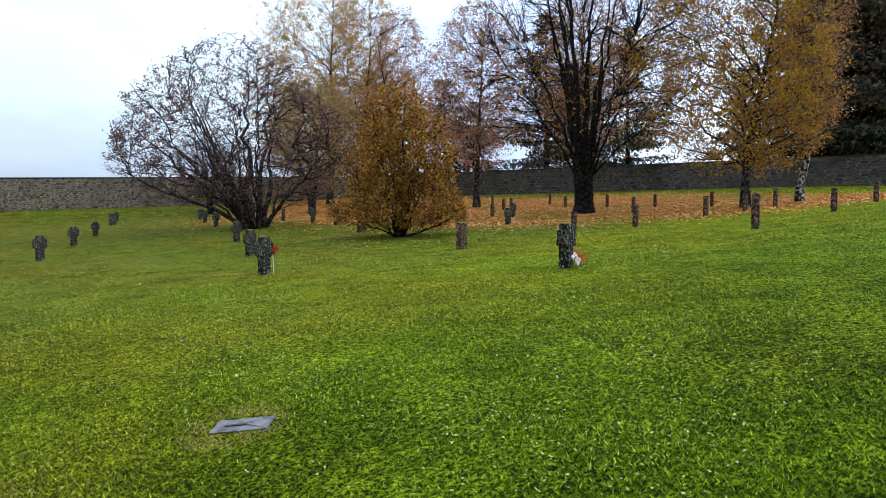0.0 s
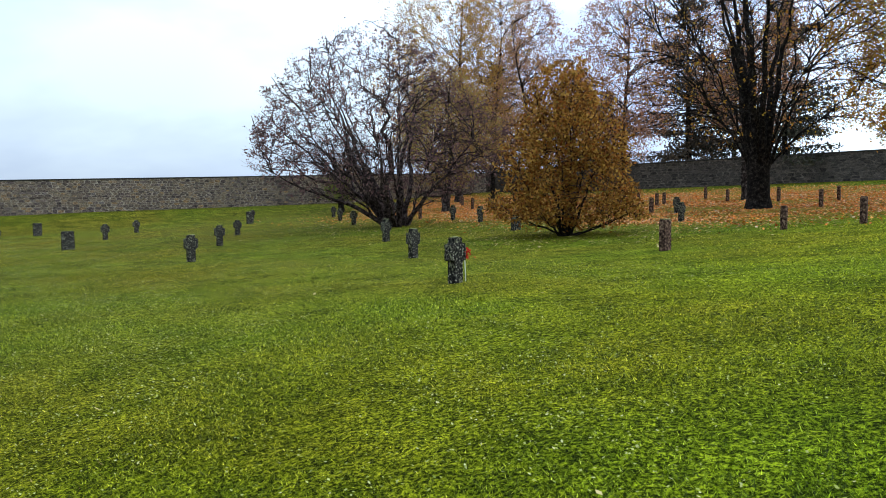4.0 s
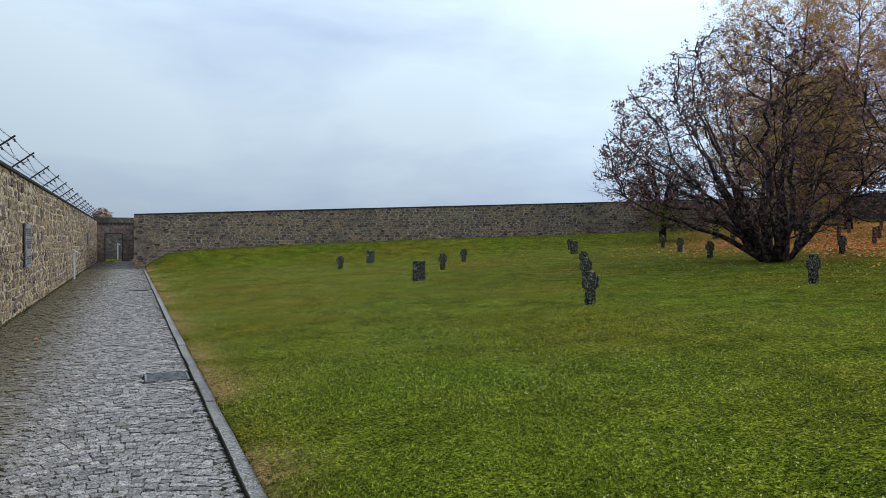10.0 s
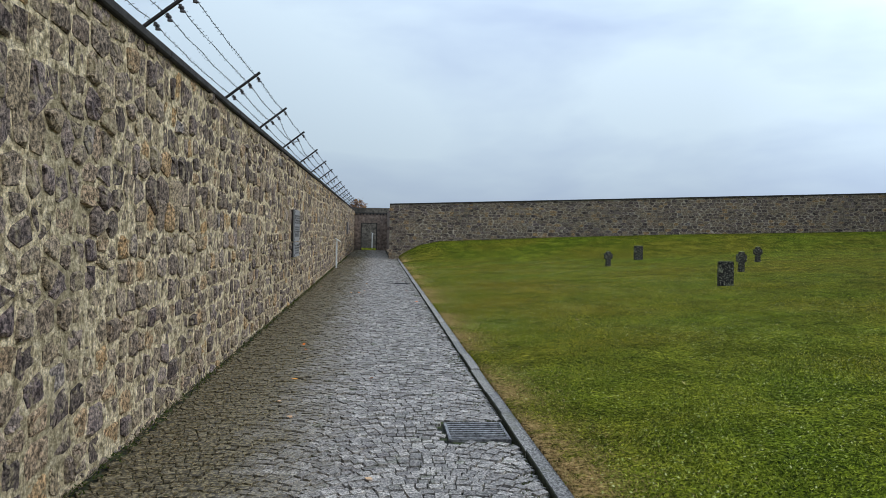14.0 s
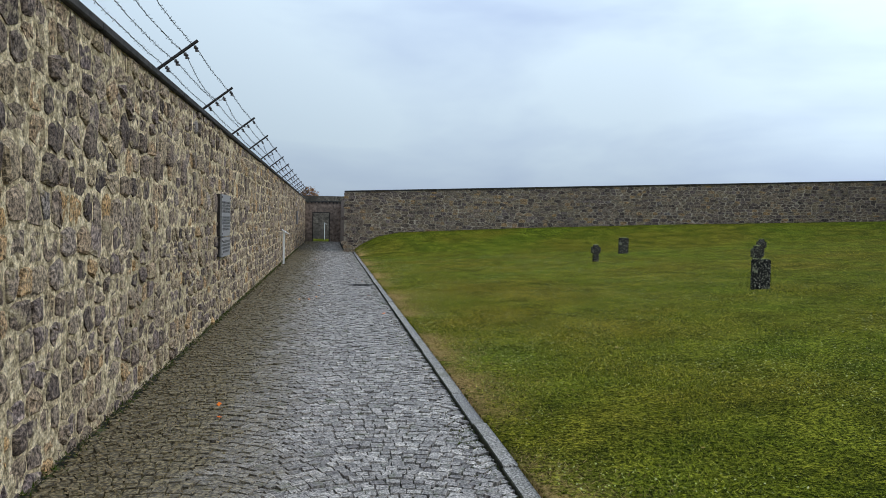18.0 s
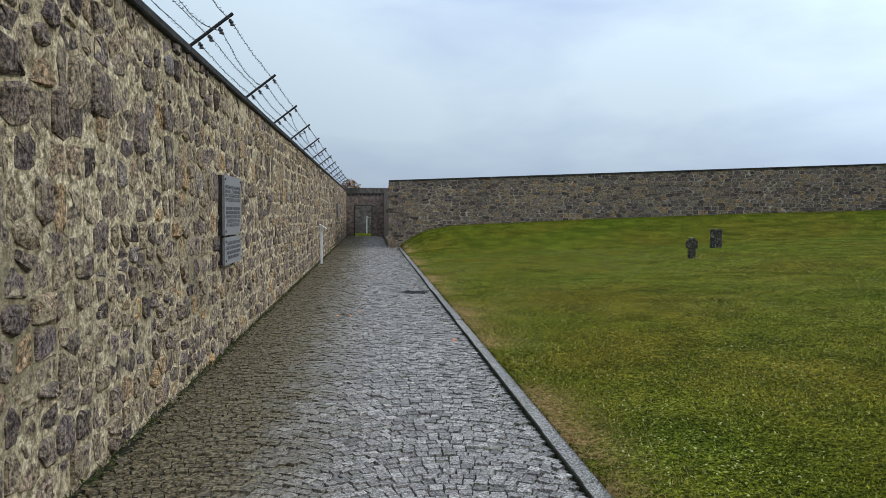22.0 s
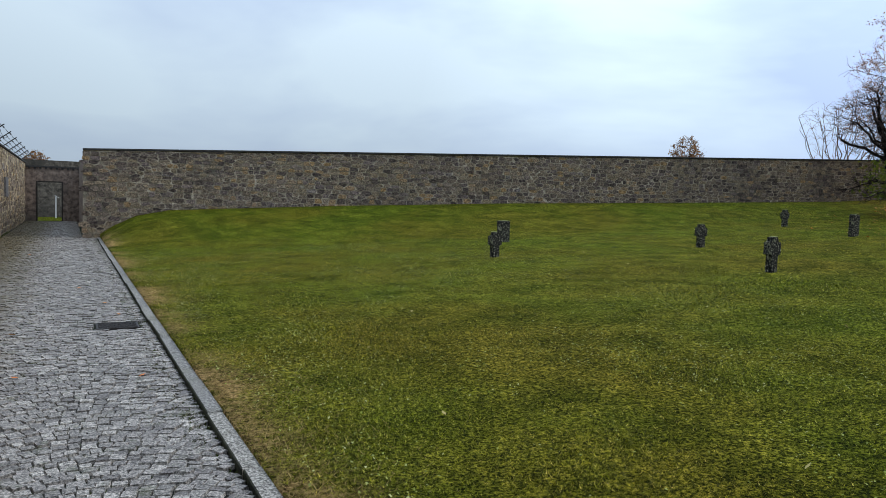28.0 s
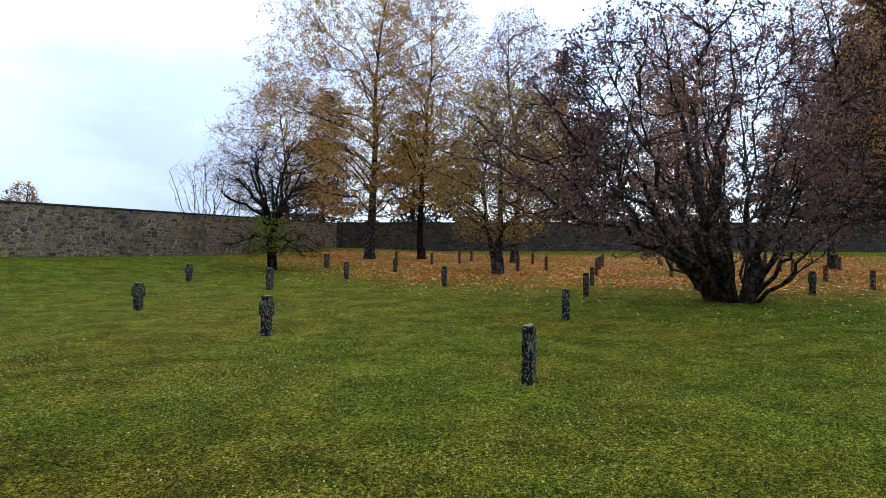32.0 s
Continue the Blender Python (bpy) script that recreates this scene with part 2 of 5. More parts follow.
M["grate"] = surface("grate", [(0.36, (0.09, 0.085, 0.085)), (0.62, (0.30, 0.29, 0.285))], 20, rough=0.5, bump=0.3, metal=0.5)
M["wire"] = surface("wire", [(0.3, (0.03, 0.028, 0.027)), (0.7, (0.07, 0.06, 0.055))], 20, rough=0.6, bump=0, metal=0.5)
M["insulator"] = surface("insulator", [(0.3, (0.03, 0.022, 0.018)), (0.7, (0.06, 0.045, 0.04))], 20, rough=0.3, bump=0)
M["gravestone"] = surface("gravestone", [(0.37, (0.007, 0.007, 0.008)), (0.49, (0.022, 0.02, 0.018)), (0.57, (0.075, 0.07, 0.058)), (0.65, (0.50, 0.49, 0.40))], 34,
                          big=(9, 0.60, 0.66, (0.24, 0.24, 0.16)), spec=0.12, rough=0.9, bump=1.0, dist=0.02, fine=70)
M["gravestone_red"] = surface("gravestone_red", [(0.38, (0.022, 0.013, 0.011)), (0.5, (0.09, 0.05, 0.038)), (0.62, (0.30, 0.195, 0.14))], 22,
                              spec=0.06, rough=0.9, bump=0.9, dist=0.02, fine=70)
M["lichen"] = surface("lichen", [(0.3, (0.10, 0.11, 0.03)), (0.6, (0.35, 0.36, 0.16)), (0.8, (0.5, 0.5, 0.36))], 60, rough=0.95, bump=0.8, fine=90)
M["tablet"] = surface("tablet", [(0.3, (0.13, 0.13, 0.13)), (0.5, (0.23, 0.225, 0.22)), (0.75, (0.32, 0.315, 0.305))], 90,
                      big=(3, 0.55, 0.75, (0.2, 0.185, 0.17)), rough=0.75, bump=0.35, fine=120, dist=0.004)
M["letters"] = surface("letters", [(0.3, (0.03, 0.03, 0.03)), (0.7, (0.07, 0.068, 0.065))], 60, rough=0.8, bump=0)
M["white_paint"] = surface("white_paint", [(0.3, (0.7, 0.7, 0.69)), (0.7, (0.82, 0.82, 0.81))], 12, rough=0.5, bump=0.1)
M["old_render"] = surface("old_render", [(0.34, (0.08, 0.06, 0.05)), (0.5, (0.19, 0.142, 0.115)), (0.66, (0.30, 0.23, 0.185))], 5, rough=0.95, bump=0.7, fine=30,
                          big=(0.8, 0.5, 0.7, (0.10, 0.085, 0.07)))
M["bark_dark"] = surface("bark_dark", [(0.36, (0.006, 0.005, 0.005)), (0.52, (0.018, 0.015, 0.013)), (0.68, (0.06, 0.05, 0.042))], 9, spec=0.06, rough=0.95, bump=1.0, dist=0.03, fine=26)
M["bark_grey"] = surface("bark_grey", [(0.36, (0.014, 0.011, 0.010)), (0.52, (0.04, 0.033, 0.030)), (0.66, (0.16, 0.14, 0.125))], 9, spec=0.06, rough=0.95, bump=0.8, dist=0.02, fine=30)
M["bark_white"] = surface("bark_white", [(0.42, (0.012, 0.010, 0.010)), (0.5, (0.09, 0.08, 0.074)), (0.58, (0.52, 0.49, 0.45))], 7, spec=0.06, rough=0.85, bump=0.6, dist=0.01, fine=22)
M["bark_bush"] = surface("bark_bush", [(0.36, (0.013, 0.009, 0.008)), (0.5, (0.040, 0.028, 0.026)), (0.64, (0.12, 0.088, 0.08))], 9, spec=0.06, rough=0.95, bump=0.9, dist=0.02, fine=30)
M["twig_birch"] = surface("twig_birch", [(0.36, (0.07, 0.045, 0.035)), (0.5, (0.17, 0.11, 0.085)), (0.64, (0.30, 0.21, 0.165))], 9, spec=0.06, rough=0.9, bump=0)
M["slate_plate"] = surface("slate_plate", [(0.38, (0.05, 0.046, 0.047)), (0.62, (0.17, 0.16, 0.158))], 14, rough=0.6, bump=0.3, spec=0.5)


def leaf_mat(name, *cols, **kw):
    k = max(1, len(cols) - 1)
    return island_colour(name, [(i / k, c) for i, c in enumerate(cols)], **kw)


M["leaf_gold"] = leaf_mat("leaf_gold", (0.158, 0.0672, 0.0167), (0.431, 0.208, 0.0419), (0.661, 0.379, 0.0778), (0.287, 0.183, 0.0359), (0.431, 0.146, 0.0299), (0.101, 0.0489, 0.0143), (0.575, 0.269, 0.0599))
M["leaf_purple"] = leaf_mat("leaf_purple", (0.104, 0.0585, 0.0653), (0.173, 0.0857, 0.087), (0.127, 0.0907, 0.0653), (0.3, 0.171, 0.163), (0.0576, 0.0323, 0.0381))
M["leaf_birch"] = leaf_mat("leaf_birch", (0.62, 0.36, 0.05), (0.54, 0.24, 0.07), (0.50, 0.38, 0.05), (0.62, 0.40, 0.14), (0.36, 0.17, 0.08), (0.66, 0.32, 0.04), glow=0.45)
M["leaf_rose"] = leaf_mat("leaf_rose", (0.50, 0.262, 0.138), (0.40, 0.192, 0.119), (0.59, 0.343, 0.183), (0.306, 0.142, 0.092), (0.47, 0.222, 0.092), glow=0.4)
M["leaf_amber"] = leaf_mat("leaf_amber", (0.515, 0.303, 0.0326), (0.394, 0.287, 0.0391), (0.636, 0.303, 0.0391), (0.303, 0.167, 0.0326), (0.576, 0.198, 0.0391))
M["leaf_copper"] = leaf_mat("leaf_copper", (0.3, 0.15, 0.075), (0.42, 0.21, 0.0975), (0.225, 0.128, 0.0825), (0.51, 0.3, 0.12))
M["leaf_mixed"] = leaf_mat("leaf_mixed", (0.416, 0.364, 0.052), (0.364, 0.182, 0.078), (0.26, 0.13, 0.078), (0.494, 0.416, 0.065), (0.312, 0.169, 0.091))
M["leaf_green"] = leaf_mat("leaf_green", (0.10, 0.14, 0.02), (0.2, 0.24, 0.04), (0.28, 0.26, 0.05))
M["needles"] = leaf_mat("needles", (0.03, 0.036, 0.025), (0.06, 0.06, 0.042), (0.095, 0.085, 0.06), glow=0.15)
M["needles_brown"] = leaf_mat("needles_brown", (0.05, 0.042, 0.034), (0.10, 0.075, 0.055), (0.15, 0.10, 0.065), glow=0.15)
M["litter"] = leaf_mat("litter", (0.774, 0.168, 0.027), (0.85, 0.279, 0.045), (0.85, 0.40, 0.10), (0.624, 0.123, 0.027), (0.80, 0.40, 0.15), (0.374, 0.135, 0.045), (0.823, 0.212, 0.045), (0.80, 0.58, 0.36), (0.441, 0.196, 0.09), glow=0.1)
M["litter_yellow"] = leaf_mat("litter_yellow", (0.46, 0.38, 0.11), (0.55, 0.45, 0.2), (0.38, 0.29, 0.09), (0.3, 0.2, 0.06), glow=0.1)
GRASS_TINT = (0.3, (1.06, 0.97, 1.0), (0.84, 1.04, 0.85))
M["grass_blade"] = leaf_mat("grass_blade", (0.05, 0.065, 0.002), (0.16, 0.21, 0.005), (0.50, 0.56, 0.03), (0.09, 0.12, 0.003), (0.84, 0.84, 0.18), (0.34, 0.42, 0.012), (0.03, 0.042, 0.001), (0.20, 0.26, 0.008), (0.05, 0.065, 0.001),
                            rough=0.55, spec=0.2, glow=0.16, tint=GRASS_TINT)
M["clover"] = leaf_mat("clover", (0.30, 0.36, 0.06), (0.52, 0.54, 0.16), (0.18, 0.24, 0.03), (0.66, 0.64, 0.30), (0.40, 0.44, 0.10), glow=0.2)
M["straw"] = leaf_mat("straw", (0.34, 0.24, 0.085), (0.52, 0.37, 0.14), (0.18, 0.13, 0.045), (0.64, 0.47, 0.2))
M["moss"] = leaf_mat("moss", (0.03, 0.045, 0.008), (0.07, 0.10, 0.015), (0.05, 0.05, 0.02))
M["debris"] = leaf_mat("debris", (0.035, 0.026, 0.013), (0.10, 0.075, 0.04), (0.20, 0.15, 0.08), (0.06, 0.055, 0.022), (0.30, 0.22, 0.12), glow=0.05)
M["flower_red"] = leaf_mat("flower_red", (0.5, 0.01, 0.02), (0.6, 0.05, 0.03))
M["flower_orange"] = leaf_mat("flower_orange", (0.6, 0.16, 0.04), (0.45, 0.1, 0.05))


def ground_mat():
    m, n, l, b = nodes_of("lawn")
    co = n.new("ShaderNodeTexCoord").outputs["Object"]
    fine = noise_node(n, l, co, 42, 6, 0.85)
    col = ramp_node(n, l, fine, [(0.41, (0.012, 0.018, 0.003)), (0.49, (0.066, 0.093, 0.008)), (0.575, (0.37, 0.43, 0.052))])
    col = lawn_tint_by_y(n, l, co, col)
    mid = ramp_node(n, l, noise_node(n, l, co, 1.6, 5, 0.65), [(0.38, (0.62, 0.66, 0.5)), (0.64, (1.45, 1.35, 1.35))])
    col = mix_node(n, l, 1.0, col, ramp_node(n, l, noise_node(n, l, co, 15.0, 5, 0.75), [(0.38, (0.5, 0.55, 0.5)), (0.5, (0.95, 1.0, 1.0)), (0.62, (1.7, 1.65, 1.8))]), 'MULTIPLY')
    col = mix_node(n, l, 1.0, col, mid, 'MULTIPLY')
    col = mix_node(n, l, 1.0, col, ramp_node(n, l, noise_node(n, l, co, GRASS_TINT[0], 4, 0.6), [(0.36, GRASS_TINT[1]), (0.64, GRASS_TINT[2])]), 'MULTIPLY')
    dry = n.new("ShaderNodeAttribute")
    dry.attribute_name = "dry"
    straw = ramp_node(n, l, noise_node(n, l, co, 30, 5), [(0.40, (0.08, 0.048, 0.018)), (0.5, (0.38, 0.235, 0.09)), (0.60, (0.68, 0.45, 0.20))])
    torn = n.new("ShaderNodeMath")
    torn.operation = 'MULTIPLY'
    l.new(dry.outputs["Fac"], torn.inputs[0])
    l.new(ramp_node(n, l, noise_node(n, l, co, 7, 6, 0.75), [(0.40, (0.1, 0.1, 0.1)), (0.54, (1.6, 1.6, 1.6))]), torn.inputs[1])
    torn.use_clamp = True
    col = mix_node(n, l, torn.outputs[0], col, straw)
    lit = n.new("ShaderNodeAttribute")
    lit.attribute_name = "litter"
    duff = ramp_node(n, l, noise_node(n, l, co, 14, 6, 0.75), [(0.36, (0.08, 0.05, 0.015)), (0.5, (0.32, 0.12, 0.03)), (0.62, (0.58, 0.24, 0.06))])
    cut = n.new("ShaderNodeMath")
    cut.operation = 'MULTIPLY'
    l.new(lit.outputs["Fac"], cut.inputs[0])
    l.new(ramp_node(n, l, noise_node(n, l, co, 3.5, 6, 0.75), [(0.40, (0, 0, 0)), (0.62, (0.8, 0.8, 0.8))]), cut.inputs[1])
    col = mix_node(n, l, cut.outputs[0], col, duff)
    l.new(col, b.inputs["Base Color"])
    b.inputs["Roughness"].default_value, b.inputs["Specular IOR Level"].default_value = 0.95, 0.03
    bump_node(n, l, noise_node(n, l, co, 70, 5, 0.8), 1.0, 0.03, b)
    return m


M["lawn"] = ground_mat()


def sett_mat(name, rand):
    """Granite setts with damp moss and brown soil worked over those beside the old wall."""
    m, n, l, b = nodes_of(name)
    geo = n.new("ShaderNodeNewGeometry")
    co = geo.outputs["Position"]
    src = n.new("ShaderNodeObjectInfo").outputs["Random"] if rand == "object" else geo.outputs["Random Per Island"]
    col = ramp_node(n, l, src, SETT_TONES)
    col = mix_node(n, l, 0.85, col, ramp_node(n, l, noise_node(n, l, co, 60, 6, 0.8), [(0.40, (0.10, 0.10, 0.09)), (0.5, (0.9, 0.92, 0.94)), (0.59, (2.3, 2.3, 2.25))]), 'MULTIPLY')
    moss = ramp_node(n, l, noise_node(n, l, co, 5, 6, 0.75), [(0.56, (0, 0, 0)), (0.66, (0.55, 0.55, 0.55))])
    col = mix_node(n, l, moss, col, (0.07, 0.085, 0.025))
    sep = n.new("ShaderNodeSeparateXYZ")
    l.new(co, sep.inputs[0])
    edge = n.new("ShaderNodeMath")
    edge.operation = 'MULTIPLY_ADD'
    l.new(noise_node(n, l, co, 2.2, 5, 0.7), edge.inputs[0])
    edge.inputs[1].default_value = 1.5
    l.new(sep.outputs["X"], edge.inputs[2])
    mp = n.new("ShaderNodeMapRange")
    mp.inputs["From Min"].default_value, mp.inputs["From Max"].default_value = 0.0, 2.6
    l.new(edge.outputs[0], mp.inputs["Value"])
    soil = ramp_node(n, l, mp.outputs[0], [(0.60, (1, 1, 1)), (0.90, (0, 0, 0))])
    brown = ramp_node(n, l, noise_node(n, l, co, 38, 5), [(0.40, (0.03, 0.022, 0.010)), (0.5, (0.095, 0.073, 0.036)), (0.60, (0.27, 0.21, 0.108))])
    mx = n.new("ShaderNodeMath")
    mx.operation = 'MULTIPLY'
    l.new(soil, mx.inputs[0])
    mx.inputs[1].default_value = 0.92
    col = mix_node(n, l, mx.outputs[0], col, brown)
    l.new(col, b.inputs["Base Color"])
    b.inputs["Roughness"].default_value, b.inputs["Specular IOR Level"].default_value = 0.6, 0.2
    bump_node(n, l, noise_node(n, l, co, 110, 5, 0.7), 0.6, 0.006, b)
    return m


def kerb_mat():
    """Speckled granite; the path-side flanks carry dark moss and painted-in shade."""
    m, n, l, b = nodes_of("kerb")
    geo = n.new("ShaderNodeNewGeometry")
    co = geo.outputs["Position"]
    col = ramp_node(n, l, noise_node(n, l, co, 70, 5, 0.75), [(0.40, (0.05, 0.046, 0.042)), (0.5, (0.19, 0.178, 0.165)), (0.60, (0.44, 0.415, 0.385))])
    tone = ramp_node(n, l, n.new("ShaderNodeObjectInfo").outputs["Random"], [(0.0, (0.72, 0.72, 0.72)), (0.5, (1.0, 0.99, 0.97)), (1.0, (1.2, 1.17, 1.1))])
    col = mix_node(n, l, 1.0, col, tone, 'MULTIPLY')
    stain = ramp_node(n, l, noise_node(n, l, co, 3.0, 5, 0.7), [(0.52, (0, 0, 0)), (0.68, (0.7, 0.7, 0.7))])
    col = mix_node(n, l, stain, col, (0.12, 0.115, 0.075))
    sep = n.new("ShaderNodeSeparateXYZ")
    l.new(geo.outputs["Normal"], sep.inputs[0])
    # faces turned to the path get their shade and moss as colour
    flank_shade = n.new("ShaderNodeMath")
    flank_shade.operation, flank_shade.use_clamp = 'MULTIPLY', True
    l.new(sep.outputs["X"], flank_shade.inputs[0])
    flank_shade.inputs[1].default_value = -1.3
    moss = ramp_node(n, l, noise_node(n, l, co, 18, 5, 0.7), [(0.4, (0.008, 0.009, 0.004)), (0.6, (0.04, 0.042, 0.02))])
    col = mix_node(n, l, flank_shade.outputs[0], col, moss)
    l.new(col, b.inputs["Base Color"])
    b.inputs["Roughness"].default_value, b.inputs["Specular IOR Level"].default_value = 0.75, 0.2
    bump_node(n, l, noise_node(n, l, co, 90, 5, 0.7), 0.6, 0.006, b)
    return m


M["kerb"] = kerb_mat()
M["sett"], M["sett_far"] = sett_mat("sett", "object"), sett_mat("sett_far", "island")


# ---- mesh helpers ----
def mesh_object(name, verts, faces, mat, parent=None, label="", kind="", smooth=False):
    me = bpy.data.meshes.new(name)
    me.from_pydata(verts, [], faces)
    me.materials.append(mat)
    if smooth:
        me.shade_smooth()
    ob = new(name, me)
    if parent:
        ob.parent = parent
    return tagged(ob, label, kind=kind)


def part(name, bm, mat, parent=None, label="", kind="", smooth=False):
    me = bpy.data.meshes.new(name)
    bm.to_mesh(me)
    bm.free()
    me.materials.append(mat)
    if smooth:
        me.shade_smooth()
    ob = new(name, me)
    if parent:
        ob.parent = parent
    return tagged(ob, label, kind=kind)


def thing(name, x, y, z, label, category, group="", rz=0.0):
    ob = new(name)
    ob.empty_display_size = 0.2
    ob.matrix_basis = pose(x, y, z, 0, 0, rz)
    return tagged(ob, label, category, group)


def box(bm, x0, x1, y0, y1, z0, z1, bevel=0.0):
    r = bmesh.ops.create_cube(bm, size=1.0, matrix=Matrix.Translation(((x0 + x1) / 2, (y0 + y1) / 2, (z0 + z1) / 2)) @ Matrix.Diagonal((x1 - x0, y1 - y0, z1 - z0, 1)))
    if bevel:
        edges = {e for v in r["verts"] for e in v.link_edges}
        bmesh.ops.bevel(bm, geom=list(edges), offset=bevel, segments=2, affect='EDGES')
    return bm


def quads_object(name, centres, across, along, mat, parent=None, label="", kind="stuff"):
    """Many loose diamonds in one mesh: leaf i is spanned by across[i] and along[i] about centres[i]."""
    k = len(centres)
    v = np.empty((k, 4, 3))
    v[:, 0], v[:, 1], v[:, 2], v[:, 3] = centres - along, centres + across, centres + along, centres - across
    me = bpy.data.meshes.new(name)
    me.vertices.add(4 * k)
    me.vertices.foreach_set("co", v.ravel())
    me.loops.add(4 * k)
    me.loops.foreach_set("vertex_index", np.arange(4 * k, dtype=np.int32))
    me.polygons.add(k)
    me.polygons.foreach_set("loop_start", np.arange(0, 4 * k, 4, dtype=np.int32))
    me.update(calc_edges=True)
    me.materials.append(mat)
    ob = new(name, me)
    if parent:
        ob.parent = parent
    return tagged(ob, label, kind=kind)


# ---- lie of the land ----
def rise(x, y):
    """Height of the lawn above the path, for arrays of x and y."""
    u = np.maximum(0, x - 3)
    e = np.exp(-np.maximum(y, -4) / 7)
    z = 0.05 + 0.04637 * u + 0.000277 * u ** 2 + 2.93e-06 * u ** 3 + 0.02425 * u * e - 0.000773 * u * u * e + 0.4743 * e * (1 - np.exp(-u / 2))
    z = z - 0.10 * np.exp(-((y - 8) / 5) ** 2) * np.clip((u - 7) / 4, 0, 1) * np.clip((40 - u) / 8, 0, 1)
    return z


def north_line(x):
    return 46.3 - 0.155 * (x - 2.4)


def north_foot(x):
    return np.interp(x, [2.8, 3.3, 4.0, 5.06, 10.9, 17.6, 25.5, 34.3, 46.1, 60], [0.06, 0.41, 0.77, 1.0, 1.32, 1.61, 1.88, 2.2, 3.05, 3.2])


def land(x, y):
    x, y = np.asarray(x, float), np.asarray(y, float)
    yn = north_line(x)
    s = np.clip((yn - y) / 7.5, 0, 1)
    bank = np.maximum(0, north_foot(x) - rise(x, yn)) * (1 - s * s * (3 - 2 * s))
    return np.minimum(rise(x, np.minimum(y, yn)) + bank, 3.3)


def path_z(y):
    return np.asarray(y, float) * 0.0


KERB_X, NE = 2.80, (46.44, 39.47)
EAST_DIR = (math.sin(radians(171)), math.cos(radians(171)))


def build_ground():
    xs = np.concatenate([[-900, -200, -40, -6, -0.6, 0.0, 1.5, 2.80, 2.905], np.arange(2.918, 6, 0.15), np.arange(6, 54, 0.4), [56, 62, 75, 110, 220, 900]])
    ys = np.concatenate([[-900, -200, -60, -25], np.arange(-14, 49.8, 0.4), [51.0, 56, 61.5, 62.4, 66, 80, 140, 300, 900]])
    X, Y = np.meshgrid(xs, ys, indexing="ij")
    Z = land(X, Y)
    bump = np.array([[noise.noise(Vector((a * 0.35, b_ * 0.35, 0))) for b_ in ys] for a in xs]) * 0.008
    Z = Z + bump * np.clip((X - 3) / 2, 0, 1)
    left = X < 2.91
    Z[left] = np.where(Y[left] > 62.3, 0.0, path_z(Y[left]) - 0.07)
    Z[(X < -0.3) & (Y < 62)] = -0.1
    Z[(X > 2.5) & (X < 9) & (Y > 47)] = np.minimum(Z[(X > 2.5) & (X < 9) & (Y > 47)], 0.0)
    k = len(ys)
    verts = np.stack([X.ravel(), Y.ravel(), Z.ravel()], 1)
    faces = [(i * k + j, (i + 1) * k + j, (i + 1) * k + j + 1, i * k + j + 1) for i in range(len(xs) - 1) for j in range(k - 1)]
    ob = mesh_object("ground", verts.tolist(), faces, M["lawn"], smooth=True)
    tagged(ob, "mown green lawn rising gently towards the trees", "lawn", kind="structure")
    dry = ob.data.attributes.new("dry", 'FLOAT', 'POINT')
    d = np.exp(-np.maximum(0, X - 2.98) / 0.14) * np.clip(0.5 + 1.0 * np.sin(Y * 1.7) * np.sin(Y * 0.63 + 1) + 0.3 * np.sin(Y * 5.1), 0, 1.3) * (X > 2.9)
    dry.data.foreach_set("value", np.clip(d, 0, 0.9).ravel().astype(np.float32))
    lt = ob.data.attributes.new("litter", 'FLOAT', 'POINT')
    lt.data.foreach_set("value", np.clip(litter_cover(X, Y), 0, 1).ravel().astype(np.float32))
    return ob


TREE_SPOTS = [(28.9, 10.4, 6.5), (30, 17, 7), (29.0, 4.2, 5.5), (31.4, 2.9, 5.5), (34.4, 19.4, 6), (29.0, 26.5, 5), (38.2, 34.5, 6), (38.9, 31.9, 6), (36.9, 26.8, 6), (39.0, 12.2, 7), (34, 20, 8), (25, 11, 4), (33, 8, 6)]


def litter_cover(x, y):
    """How thickly fallen leaves lie, from the trees that drop them."""
    c = np.zeros(np.shape(x))
    for tx, ty, s in TREE_SPOTS:
        c = c + np.exp(-((x - tx) ** 2 + (y - ty) ** 2) / (2 * (s * 0.62) ** 2))
    edge = np.clip((x - 17) / 5, 0, 1) * np.clip((49 - x) / 4, 0, 1)
    return np.minimum(1, c * 1.1) * edge


ground = build_ground()


